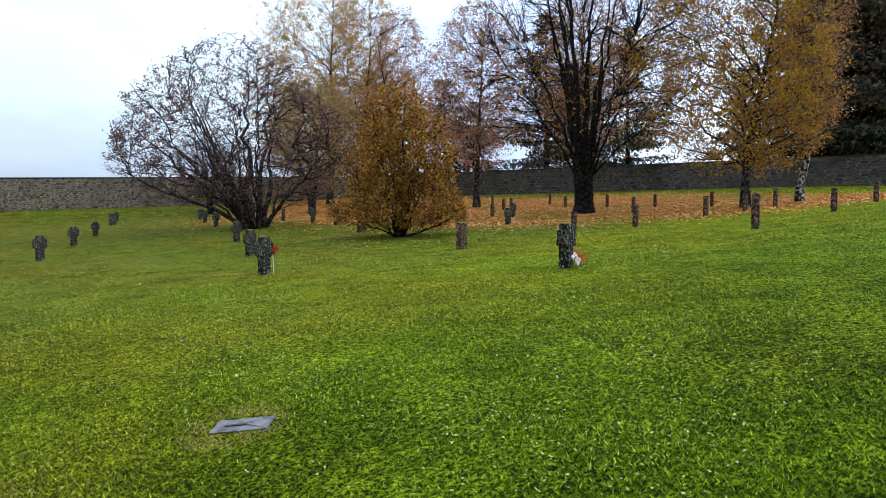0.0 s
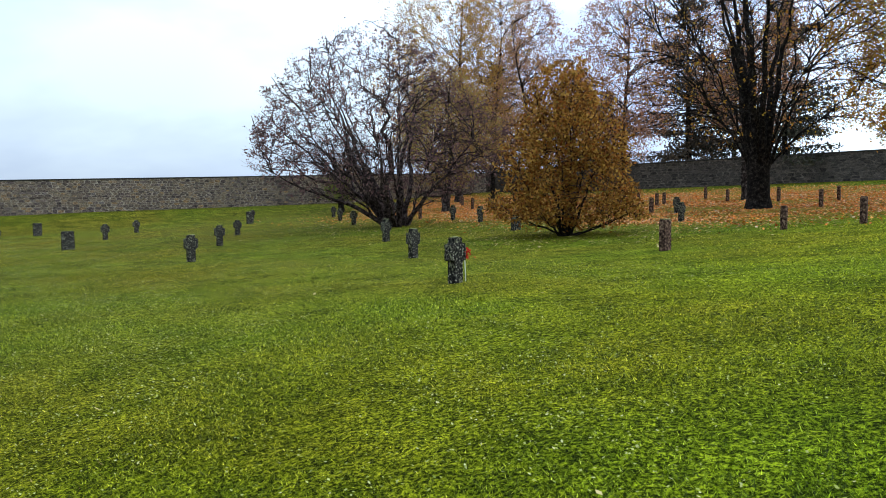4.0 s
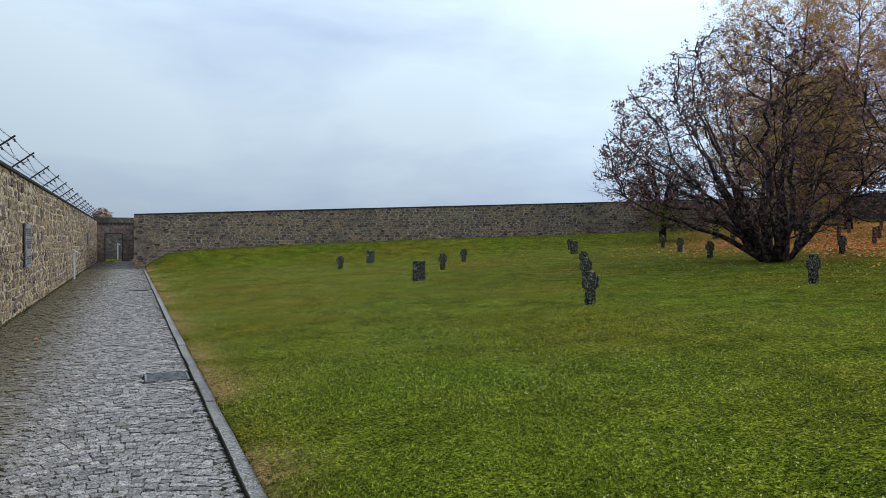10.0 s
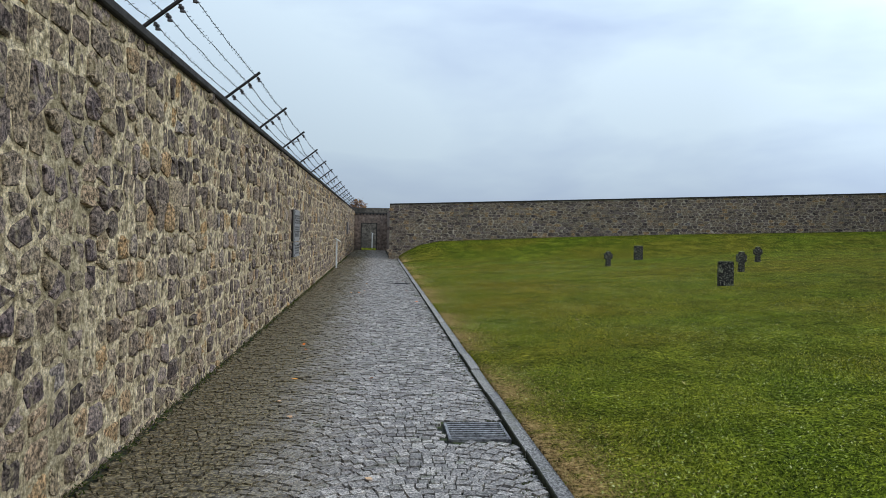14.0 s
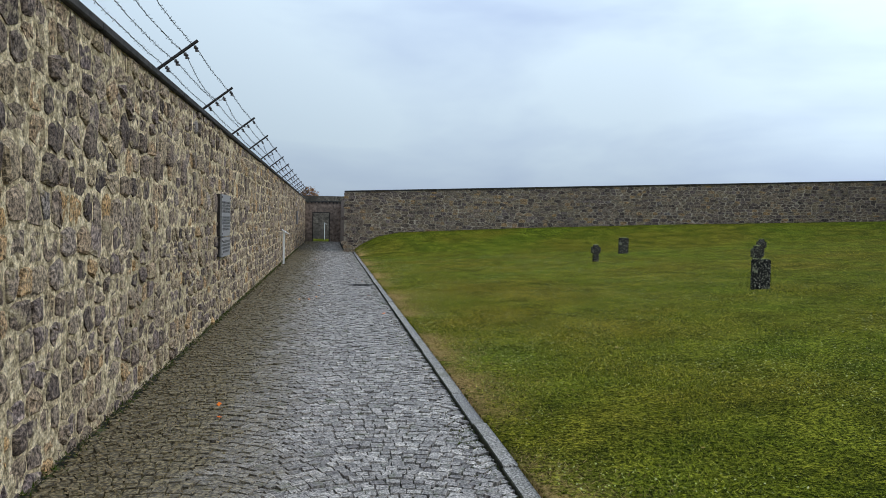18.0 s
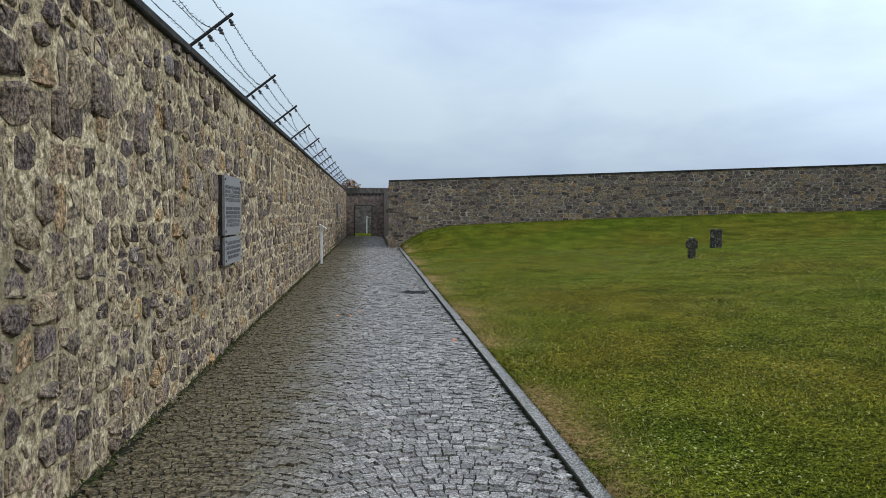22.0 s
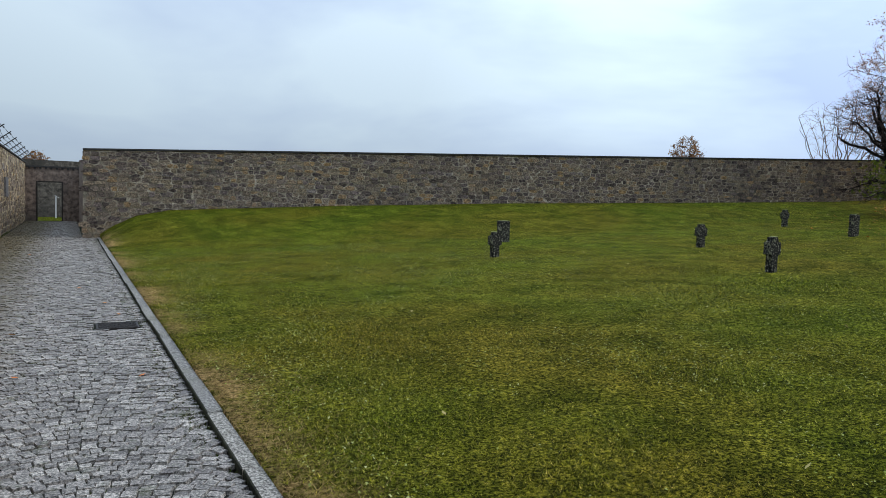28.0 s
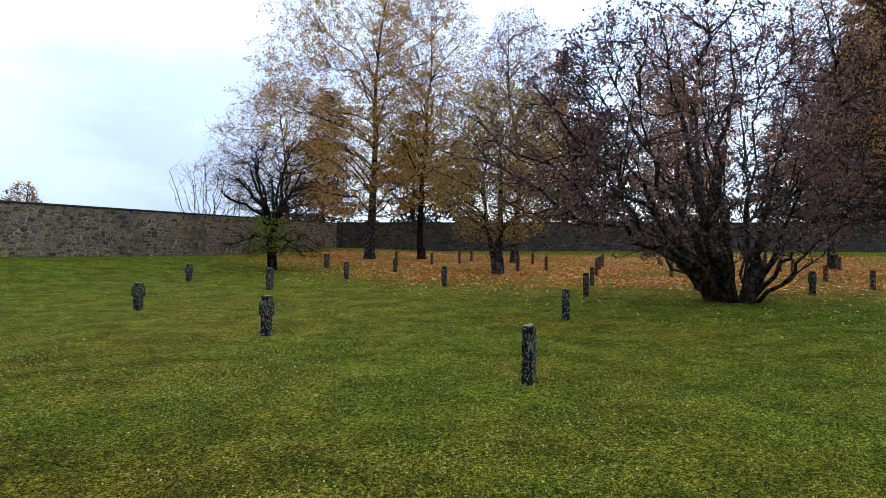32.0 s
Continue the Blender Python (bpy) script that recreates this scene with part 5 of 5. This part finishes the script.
def barbed_fence():
    r = np.random.default_rng(51)
    fence = thing("barbed_wire_fence", -0.1, 10.0, 3.0, "black barbed wire on leaning iron arms along the wall top", "fence")
    off = Vector((0.1, -10.0, -3.0))
    first = None
    for y in POSTS_Y:
        at = Vector((0, y, 0)) + off
        a, b_ = ARM_A + at, ARM_B + at
        bm = rod(bmesh.new(), a, b_ + (ARM_B - ARM_A).normalized() * 0.03, 0.017, 6)
        box(bm, a.x - 0.035, a.x + 0.035, a.y - 0.03, a.y + 0.03, a.z - 0.065, a.z + 0.012)
        arm = part("bracket", bm, M["iron"], fence)
        for w in WIRE_AT:
            part("insulator", insulator_bm(a.lerp(b_, w) + Vector((0, 0, -0.008))), M["insulator"], arm, "dark ribbed insulator")
    for wi, w in enumerate(WIRE_AT):
        lines = []
        for y0, y1 in zip(POSTS_Y[:-1], POSTS_Y[1:]):
            sag = r.uniform(0.01, 0.04) + (0.12 if wi == 3 and r.random() < 0.45 else 0)
            n = 13
            f = np.linspace(0, 1, n)
            p = ARM_A.lerp(ARM_B, w)
            pts = np.stack([np.full(n, p.x + 0.035) + r.normal(0, 0.004, n), y0 + (y1 - y0) * f, p.z - 0.05 - sag * 4 * f * (1 - f) + r.normal(0, 0.004, n)], 1) + np.array(off)
            pts[0, 0] = pts[-1, 0] = p.x + 0.035 + off.x
            lines.append((pts, np.full(n, 0.0035), 4))
            for g in np.arange(0.03, 0.98, 0.036):
                q = p.x + 0.035 + off.x, y0 + (y1 - y0) * g + off.y, p.z - 0.05 - sag * 4 * g * (1 - g) + off.z
                t = r.uniform(0, 3.14)
                d = np.array([math.cos(t), 0.3, math.sin(t)]) * 0.018
                lines.append((np.array([np.array(q) - d, np.array(q) + d]), np.array([0.003, 0.002]), 3))
        v, f = tube_mesh(lines)
        mesh_object("barbed_wire", v.tolist(), f, M["wire"], fence)
    return fence


barbed_fence()


# ---- inscribed tablets ----
def text_mesh(words, size, width):
    cu = bpy.data.curves.new("line", 'FONT')
    cu.body, cu.size, cu.align_x, cu.extrude = words, size, 'CENTER', 0.0006
    tmp = bpy.data.objects.new("line", cu)
    scene.collection.objects.link(tmp)
    dg = bpy.context.evaluated_depsgraph_get()
    me = bpy.data.meshes.new_from_object(tmp.evaluated_get(dg))
    bpy.data.objects.remove(tmp)
    xs = [v.co.x for v in me.vertices]
    k = min(1.0, width / max(1e-6, max(xs) - min(xs)))
    for v in me.vertices:
        v.co.x *= k
    return me


def bars_bm(r, width, size):
    """Words too worn to read: one bar for each."""
    bm, x = bmesh.new(), -width / 2
    while x < width / 2 - 0.03:
        w = min(r.uniform(0.05, 0.15), width / 2 - x)
        box(bm, x, x + w, 0.0, size * 0.62, 0, 0.0006)
        x += w + 0.022
    return bm


def tablet(y0, y1, z0, z1, lines, size, step, top, label):
    r = np.random.default_rng(int(z1 * 100))
    t = thing("tablet", 0.0, (y0 + y1) / 2, (z0 + z1) / 2, label, "plaque", "memorial tablets")
    w, h = (y1 - y0) / 2, (z1 - z0) / 2
    # added dark block: paints the shaded sides of the slab
    part("backing", box(bmesh.new(), 0.0, 0.050, -w + 0.004, w - 0.004, -h + 0.004, h - 0.004), M["iron"], t, "dark block giving the slab's sides their shade")
    part("slab", box(bmesh.new(), 0.0505, 0.078, -w, w, -h, h, 0.003), M["tablet"], t)
    for sy in (-1, 1):
        for sz in (-1, 1):
            bm = rod(bmesh.new(), (0.074, sy * (w - 0.045), sz * (h - 0.045)), (0.086, sy * (w - 0.045), sz * (h - 0.045)), 0.013, 10)
            part("bolt", bm, M["iron"], t, "dark round fixing bolt")
    turn = Matrix(((0, 0, 1, 0.0784), (1, 0, 0, 0), (0, 1, 0, 0), (0, 0, 0, 1)))
    z = h - top
    for words in lines:
        if words:
            if words.startswith("#"):
                ob = part("inscription", bars_bm(r, float(words[1:]), size), M["letters"], t, kind="stuff")
            else:
                me = text_mesh(words, size, 2 * w - 0.07)
                me.materials.append(M["letters"])
                ob = new("inscription", me)
                ob.parent = t
                tagged(ob, "dark engraved lettering", kind="stuff")
            ob.matrix_basis = Matrix.Translation((0, 0, z)) @ turn
        z -= step
    return t


tablet(22.25, 23.22, 1.275, 1.93, ["HIER BEFANDEN SICH DIE QUARANTÄNE-", "BARACKEN 16, 17, 18 UND IM WINTER", "1941-42 DAS SOGENANNTE LAGER FÜR", "SOWJETISCHE KRIEGSGEFANGENE.", "",
       "#0.82", "#0.84", "IN DEN MONATEN JÄNNER BIS MAI", "1945 IM BEREICHE DES LAGERS", "VERSTORBEN SIND, BESTATTET."], 0.056, 0.0465, 0.145, "grey granite memorial tablet with dark engraved lines, bolted to the wall")
tablet(22.25, 23.24, 0.955, 1.255, ["STERBLICHE ÜBERRESTE VON IM", "KONZENTRATIONSLAGER ERMORDETEN", "#0.78", "#0.66"], 0.054, 0.052, 0.085, "smaller grey granite tablet with engraved lines, below the large one")



def far_tablet():
    t = thing("tablet", 0.0, 49.1, 1.62, "dark stone tablet fixed to the old wall near the gateway", "plaque", "memorial tablets")
    part("slab", box(bmesh.new(), 0.0, 0.07, -0.55, 0.55, -0.34, 0.34, 0.004), M["slate_plate"], t)
    return t


far_tablet()


# ---- signs, gate, grates, plate ----
def info_sign(x, y, z, tall, group="white information signs"):
    t = thing("information_sign", x, y, z, "slim white post with a small tilted white panel", "sign", group)
    bm = box(bmesh.new(), -0.03, 0.03, -0.03, 0.03, 0, tall - 0.05, 0.006)
    part("post", bm, M["white_paint"], t)
    bm = box(bmesh.new(), -0.03, 0.23, -0.12, 0.12, -0.012, 0.012, 0.004)
    bmesh.ops.rotate(bm, verts=bm.verts, cent=(0, 0, 0), matrix=Matrix.Rotation(radians(32), 3, 'Y'))
    bmesh.ops.translate(bm, verts=bm.verts, vec=(-0.04, 0, tall))
    part("panel", bm, M["white_paint"], t)
    return t


info_sign(0.16, 36.1, 0.0, 1.17)
info_sign(1.32, 67.0, 0.0, 1.3)


def gateway():
    j = thing("gateway_lining", GX0, GY, gz, "dark iron jambs and head lining the gateway", "doorway")
    part("jamb", box(bmesh.new(), 0.0, 0.06, -0.02, 0.1, -0.1, 2.05), M["iron"], j)
    part("jamb", box(bmesh.new(), 1.15, 1.21, -0.02, 0.1, -0.1, 2.05), M["iron"], j)
    part("head", box(bmesh.new(), 0.062, 1.148, -0.02, 0.1, 1.99, 2.05), M["iron"], j)
    return j


gateway()


def drain(x0, x1, y0, y1, metal):
    t = thing("drain_grate", (x0 + x1) / 2, (y0 + y1) / 2, 0.0, "dark cast iron drain grate set in the path by the kerb", "grate", "drain grates")
    w, h = (x1 - x0) / 2, (y1 - y0) / 2
    bm = bmesh.new()
    for q in ((-w, -w + 0.022, -h, h), (w - 0.022, w, -h, h), (-w + 0.023, w - 0.023, -h, -h + 0.022), (-w + 0.023, w - 0.023, h - 0.022, h)):
        box(bm, *q, -0.04, 0.004, 0.003)
    part("rim", bm, M[metal], t)
    # thin dark sheet paints the shade of the hollow below the bars
    part("pit", box(bmesh.new(), -w + 0.022, w - 0.022, -h + 0.022, h - 0.022, -0.017, -0.014), M["coping"], t, "dark sheet standing in for the shaded hollow under the bars")
    k = 7
    for i in range(k):
        y = -h + 0.06 + (2 * h - 0.12) * i / (k - 1)
        part("bar", box(bmesh.new(), -w + 0.020, w - 0.020, y - 0.011, y + 0.011, -0.013, 0.003, 0.003), M[metal], t)
    return t


drain(2.32, 2.79, 12.62, 13.10, "grate")
drain(2.26, 2.70, 28.10, 28.50, "iron")


def grave_plate():
    t = thing("grave_plate", 4.40, 0.57, float(land(4.40, 0.57)) + 0.002, "flat grey stone plate let into the lawn, edges overgrown", "plate", rz=-58)
    bm = box(bmesh.new(), -0.168, 0.168, -0.09, 0.09, -0.05, 0.018, 0.008)
    rough_up(bm, np.random.default_rng(5), 0.006)
    gx, gy = (float(land(4.50, 0.57)) - float(land(4.30, 0.57))) / 0.2, (float(land(4.40, 0.67)) - float(land(4.40, 0.47))) / 0.2
    t.matrix_world = Matrix.Translation((4.40, 0.57, float(land(4.40, 0.57)) - 0.013)) @ Vector((0, 0, 1)).rotation_difference(Vector((-gx, -gy, 1))).to_matrix().to_4x4() @ Matrix.Rotation(radians(-58), 4, 'Z')
    part("slab", bm, M["slate_plate"], t)
    part("slot", box(bmesh.new(), -0.1, 0.06, -0.012, 0.006, 0.014, 0.0205), M["iron"], t, "dark slot worn into the plate")
    return t


grave_plate()


def flowers(x, y, dx, kind, label):
    r = np.random.default_rng(int(x * 10))
    z = float(land(x, y))
    if kind == "hung":
        t = thing("flower_bunch", x + dx, y - 0.02, z + 0.28, label, "flowers")
        c = r.normal(0, 0.035, (60, 3)) + np.array([0, 0, 0.08])
        quads_object("blossom", *leaf_axes(r, c, 0.03), M["flower_red"], t, "red blossom")
        part("stem", rod(bmesh.new(), (0, 0, -0.28), (-0.02, 0, 0.06), 0.006), M["white_paint"], t, "pale wrapped stem")
    else:
        t = thing("flower_bunch", x + dx, y - 0.1, z + 0.06, label, "flowers")
        c = r.normal(0, 0.05, (80, 3)) * np.array([1.2, 1, 0.7]) + np.array([0.02, 0.05, 0.07])
        quads_object("blossom", *leaf_axes(r, c, 0.035), M["flower_orange"], t, "orange blossom")
        bm = box(bmesh.new(), -0.08, 0.08, -0.012, 0.012, 0.0, 0.2, 0.004)
        bmesh.ops.rotate(bm, verts=bm.verts, cent=(0, 0, 0), matrix=Matrix.Rotation(radians(-28), 3, 'X') @ Matrix.Rotation(radians(-30), 3, 'Y'))
        part("card", bm, M["white_paint"], t, "white card leaning on the flowers")
    return t


flowers(9.15, 6.2, 0.17, "hung", "small red flowers tied to a stone cross")
flowers(9.78, 1.4, 0.15, "laid", "orange flowers and a white card at the foot of a cross")


# ---- wall stones, kept last ----
for wall, o, d, nrm, single, extra, rest, one in STONES:
    for c, zc, v, f in single:
        p = o + d * c
        verts = [(d.x * s + nrm.x * n_, d.y * s + nrm.y * n_, z) for s, z, n_ in v]
        ob = mesh_object("stone", verts, f, M[one], wall)
        ob.location = (p.x, p.y, zc)
    for nm, v, f in extra:
        mesh_object("stones", v, f, M[rest], wall, kind="stuff")


# ---- kerb, setts ----
def kerb_stones():
    kerb = tagged(new("kerb"), "grey granite kerb between path and lawn", "kerb", kind="structure")
    r = np.random.default_rng(71)
    y = -8.0
    while y < 45.6:
        ln = r.uniform(0.8, 1.15)
        y1 = min(y + ln, 45.8)
        bm = bmesh.new()
        bmesh.ops.create_cube(bm, size=1.0)
        dx, dz = r.normal(0, 0.004), r.normal(0, 0.004)
        for v in bm.verts:
            v.co = ((2.812 if v.co.x < 0 else 2.925) + dx + r.normal(0, 0.003), (y + 0.004 if v.co.y < 0 else y1 - 0.004), (-0.09 if v.co.z < 0 else 0.034) + dz)
        bmesh.ops.bevel(bm, geom=list(bm.edges), offset=0.007, segments=1, affect='EDGES')
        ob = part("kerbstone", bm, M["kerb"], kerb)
        y = y1
    return kerb


kerb_stones()


def setts():
    """Small granite setts in shallow arcs; those nearest the middle of the walk are parts, the rest one mesh."""
    r = np.random.default_rng(72)
    span, swell = 1.36, 0.24
    pitch = 0.080
    cx, cy, ang, hw, hl = [], [], [], [], []
    for k in range(int(60.4 / pitch)):
        y0 = 1.5 + k * pitch
        x = 0.06 + r.uniform(0, 0.05)
        while x < 2.80:
            u = ((x - 0.02) % span) / span * 2 - 1
            slope = -2 * u * swell * 2 / span
            w = r.uniform(0.064, 0.098)
            stepx = w * math.cos(math.atan(slope))
            left = 2.80 - x - stepx
            if left < 0.05:                     # the last sett of a row fills up to the kerb
                stepx += left
                w = stepx / math.cos(math.atan(slope))
            if w < 0.04:
                break
            xm = x + stepx / 2
            um = ((xm - 0.02) % span) / span * 2 - 1
            cx.append(xm)
            cy.append(y0 + swell * (1 - um * um) + r.normal(0, 0.006))
            ang.append(math.atan(-2 * um * swell * 2 / span) + r.normal(0, 0.07))
            hw.append(w / 2 - 0.0025)
            hl.append(pitch / 2 * math.cos(math.atan(slope)) - 0.002 + r.normal(0, 0.0025))
            x += stepx
    cx, cy, ang, hw, hl = map(np.array, (cx, cy, ang, hw, hl))
    ok = (cx + hw < 2.815) & (cy < 61.9) & ((cy < 46.4) | (cx < 2.36))
    for gx0, gx1, gy0, gy1 in ((2.30, 2.81, 12.58, 13.14), (2.24, 2.72, 28.06, 28.54)):
        ok &= ~((cx > gx0 - 0.03) & (cx < gx1 + 0.03) & (cy > gy0 - 0.03) & (cy < gy1 + 0.03))
    cx, cy, ang, hw, hl = (a[ok] for a in (cx, cy, ang, hw, hl))
    n = len(cx)
    corner = np.array([(-1, -1), (1, -1), (1, 1), (-1, 1)], float)
    v = np.empty((n, 8, 3))
    top = r.normal(0, 0.004, n)
    tilt = r.normal(0, 0.035, (n, 2))
    for ring, (sc, dz) in enumerate(((1.0, -0.02), (0.925, 0.0))):
        for c in range(4):
            jx, jy = 1 + r.normal(0, 0.08, n) * (ring > 0), 1 + r.normal(0, 0.08, n) * (ring > 0)
            lx, ly = corner[c, 0] * hw * sc * jx, corner[c, 1] * hl * sc * jy
            v[:, ring * 4 + c, 0] = lx * np.cos(ang) - ly * np.sin(ang)
            v[:, ring * 4 + c, 1] = lx * np.sin(ang) + ly * np.cos(ang)
            v[:, ring * 4 + c, 2] = dz + (top + tilt[:, 0] * lx + tilt[:, 1] * ly) * (ring > 0)
    quad = [(4, 5, 6, 7)] + [(c, (c + 1) % 4, 4 + (c + 1) % 4, 4 + c) for c in range(4)]
    near = (cy > 10.2) & (cy < 10.88)
    for i in np.nonzero(near)[0]:
        ob = mesh_object("sett", v[i].tolist(), quad, M["sett"], path)
        ob.location = (cx[i], cy[i], float(path_z(cy[i])))
    far = np.nonzero(~near)[0]
    allv = v[far] + np.stack([cx[far], cy[far], path_z(cy[far])], 1)[:, None]
    faces = (np.array(quad)[None] + (np.arange(len(far)) * 8)[:, None, None]).reshape(-1, 4)
    mesh_object("setts", allv.reshape(-1, 3).tolist(), faces.tolist(), M["sett_far"], path, kind="stuff")


setts()


# ---- grass, moss, fallen leaves ----
def blades(name, x, y, z, tall, width, mat, label, category, seed, lean=0.5):
    r = np.random.default_rng(seed)
    n = len(x)
    a, b_ = r.uniform(0, 6.28, n), r.uniform(0, 6.28, n)
    h = tall * r.uniform(0.5, 1.25, n)
    v = np.empty((n, 3, 3))
    base = np.stack([x, y, z], 1)
    across = np.stack([np.cos(a), np.sin(a), np.zeros(n)], 1) * (width * r.uniform(0.6, 1.3, n))[:, None]
    tip = np.stack([np.cos(b_) * h * lean, np.sin(b_) * h * lean, h], 1)
    v[:, 0], v[:, 1], v[:, 2] = base - across, base + across, base + tip
    me = bpy.data.meshes.new(name)
    me.vertices.add(3 * n)
    me.vertices.foreach_set("co", v.ravel())
    me.loops.add(3 * n)
    me.loops.foreach_set("vertex_index", np.arange(3 * n, dtype=np.int32))
    me.polygons.add(n)
    me.polygons.foreach_set("loop_start", np.arange(0, 3 * n, 3, dtype=np.int32))
    me.update(calc_edges=True)
    me.materials.append(mat)
    return tagged(new(name, me), label, category, kind="stuff")


def lay_grass():
    r = np.random.default_rng(91)
    xs, ys = [], []
    for x0, x1, dens in ((2.93, 5, 8200), (5, 8, 4300), (8, 12, 1600), (12, 20, 300)):
        y0, y1 = -3.0, 40.0
        n = int((x1 - x0) * (y1 - y0) * dens)
        xs.append(r.uniform(x0, x1, n))
        ys.append(r.uniform(y0, y1, n))
    x, y = np.concatenate(xs), np.concatenate(ys)
    near = (y < 27) | (r.uniform(0, 1, len(x)) < 0.4)
    x, y = x[near], y[near]
    z = land(x, y) - 0.008
    patch = np.sin(x * 1.9 + np.sin(y * 0.7) * 2) * np.sin(y * 1.3 + np.sin(x * 0.9) * 2)
    dry = (np.exp(-(x - 2.93) / 0.19) * np.clip(0.65 + 1.0 * np.sin(y * 1.7) * np.sin(y * 0.63 + 1) + 0.4 * np.sin(y * 5.1 + x * 4), 0.1, 1.5)) > r.uniform(0, 1, len(x))
    dry |= (np.hypot(x - 4.36, y - 0.60) < 0.29) & (r.uniform(0, 1, len(x)) < 0.5)
    keep = r.uniform(0, 1, len(x)) < 0.75 + 0.25 * patch
    pu, pv = (x - 4.40) * math.cos(radians(-58)) + (y - 0.57) * math.sin(radians(-58)), -(x - 4.40) * math.sin(radians(-58)) + (y - 0.57) * math.cos(radians(-58))
    keep &= (np.abs(pu) > 0.185) | (np.abs(pv) > 0.11)          # none grows through the stone plate
    g, dry = ~dry & keep, dry & keep
    blades("grass", x[g], y[g], z[g], 0.021 + 0.006 * patch[g], np.interp(x[g], [4, 9, 16], [0.0036, 0.0056, 0.010]), M["grass_blade"], "short damp lawn grass", "grass", 92, 0.95)
    blades("dry_grass", x[dry], y[dry], z[dry], 0.03, 0.004, M["straw"], "dry straw-coloured grass along the kerb", "grass", 93, 1.3)
    n = 16000
    x, y = r.uniform(2.62, 2.81, n), r.uniform(-5, 45, n)
    k = (np.sin(y * 2.1) * np.sin(y * 0.77 + 2) + (x - 2.62) * 5) > r.uniform(-0.4, 1.4, n)
    blades("moss", x[k], y[k], path_z(y[k]) - 0.012, 0.022, 0.006, M["moss"], "moss and weeds in the joint beside the kerb", "moss", 94, 0.9)
    n = 42000
    x, y = np.abs(r.normal(0, 0.40, n)), r.uniform(-5, 50, n)
    k = x < 1.6
    c = np.stack([x[k] + 0.03, y[k], path_z(y[k]) + 0.004], 1)
    m = len(c)
    a = r.uniform(0, 6.28, m)
    al = np.stack([np.cos(a), np.sin(a), r.normal(0, 0.2, m)], 1) * r.uniform(0.006, 0.019, m)[:, None]
    ac = np.stack([-np.sin(a), np.cos(a), r.normal(0, 0.2, m)], 1) * r.uniform(0.004, 0.011, m)[:, None]
    tagged(quads_object("debris", c, ac, al, M["debris"]), "brown leaf crumbs and soil at the foot of the wall", "debris")
    w = 4000
    y = r.uniform(0, 50, w)
    x = np.abs(r.normal(0, 0.05, w)) + 0.01
    blades("weeds", x, y, path_z(y), 0.03, 0.006, M["moss"], "small weeds along the foot of the wall", "weeds", 95, 1.0)


lay_grass()


def strewn(name, n, region, cover, size, mat, label, seed, lift=0.02):
    r = np.random.default_rng(seed)
    x, y = r.uniform(region[0], region[1], n), r.uniform(region[2], region[3], n)
    k = cover(x, y) > r.uniform(0, 1, n)
    x, y = x[k], y[k]
    m = len(x)
    c = np.stack([x, y, land(x, y) + lift * r.uniform(0.3, 1.3, m)], 1)
    a = r.uniform(0, 6.28, m)
    s = size * r.uniform(0.6, 1.3, m)
    al = np.stack([np.cos(a), np.sin(a), r.normal(0, 0.35, m)], 1) * s[:, None]
    ac = np.stack([-np.sin(a), np.cos(a), r.normal(0, 0.35, m)], 1) * (s * 0.62)[:, None]
    return tagged(quads_object(name, c, ac, al, mat), label, "leaves")


def patchy(x, y):
    return litter_cover(x, y) * np.clip(0.55 + 0.6 * np.sin(x * 0.9 + np.sin(y * 0.6)) * np.sin(y * 0.8 + np.sin(x * 0.5)), 0.12, 1)


strewn("fallen_leaves", 180000, (17, 49, -2, 38), patchy, 0.042, M["litter"], "orange and brown fallen leaves under the trees", 96)


def ring(x, y):
    a = np.exp(-((np.hypot(x - 17.7, y - 10.7) - 1.8) / 1.5) ** 2) + 0.5 * np.exp(-((np.hypot(x - 20.3, y - 19.6) - 3) / 2.5) ** 2) + 0.5 * np.exp(-((np.hypot(x - 24, y - 8) - 3) / 3) ** 2)
    return a * 0.8


strewn("yellow_leaves", 15000, (12, 28, -2, 26), ring, 0.03, M["litter_yellow"], "pale yellow leaves scattered round the shrubs", 97)
strewn("stray_leaves", 260, (3.1, 17, -2, 42), lambda x, y: np.full(np.shape(x), 0.8), 0.02, M["litter_yellow"], "stray leaves on the lawn", 98, 0.04)


def path_leaves():
    r = np.random.default_rng(99)
    n = 26
    c = np.stack([r.uniform(0.2, 2.7, n), r.uniform(5, 40, n), np.zeros(n)], 1)
    c[:, 2] = path_z(c[:, 1]) + 0.012
    a = r.uniform(0, 6.28, n)
    al = np.stack([np.cos(a), np.sin(a), r.normal(0, 0.2, n)], 1) * 0.035
    ac = np.stack([-np.sin(a), np.cos(a), r.normal(0, 0.2, n)], 1) * 0.022
    tagged(quads_object("path_leaves", c, ac, al, M["litter"]), "few orange leaves lying on the path", "leaves")


path_leaves()


def tufts(x, y):
    """Broad-leaved herbs grow in loose patches, thickest near the path."""
    p = np.sin(x * 1.1 + 1.3 * np.sin(y * 0.8)) * np.sin(y * 0.9 + 1.1 * np.sin(x * 0.7)) + 0.5 * np.sin(x * 3.7 + y * 2.1) * np.sin(y * 3.1 - x * 1.3)
    return np.clip(0.30 + 0.55 * p, 0.04, 1) * np.interp(x, [3, 7, 12], [1.0, 0.7, 0.25])


strewn("clover", 150000, (3.05, 12, -2, 38), tufts, 0.0085, M["clover"], "small pale clover leaves scattered through the lawn", 101, 0.022)
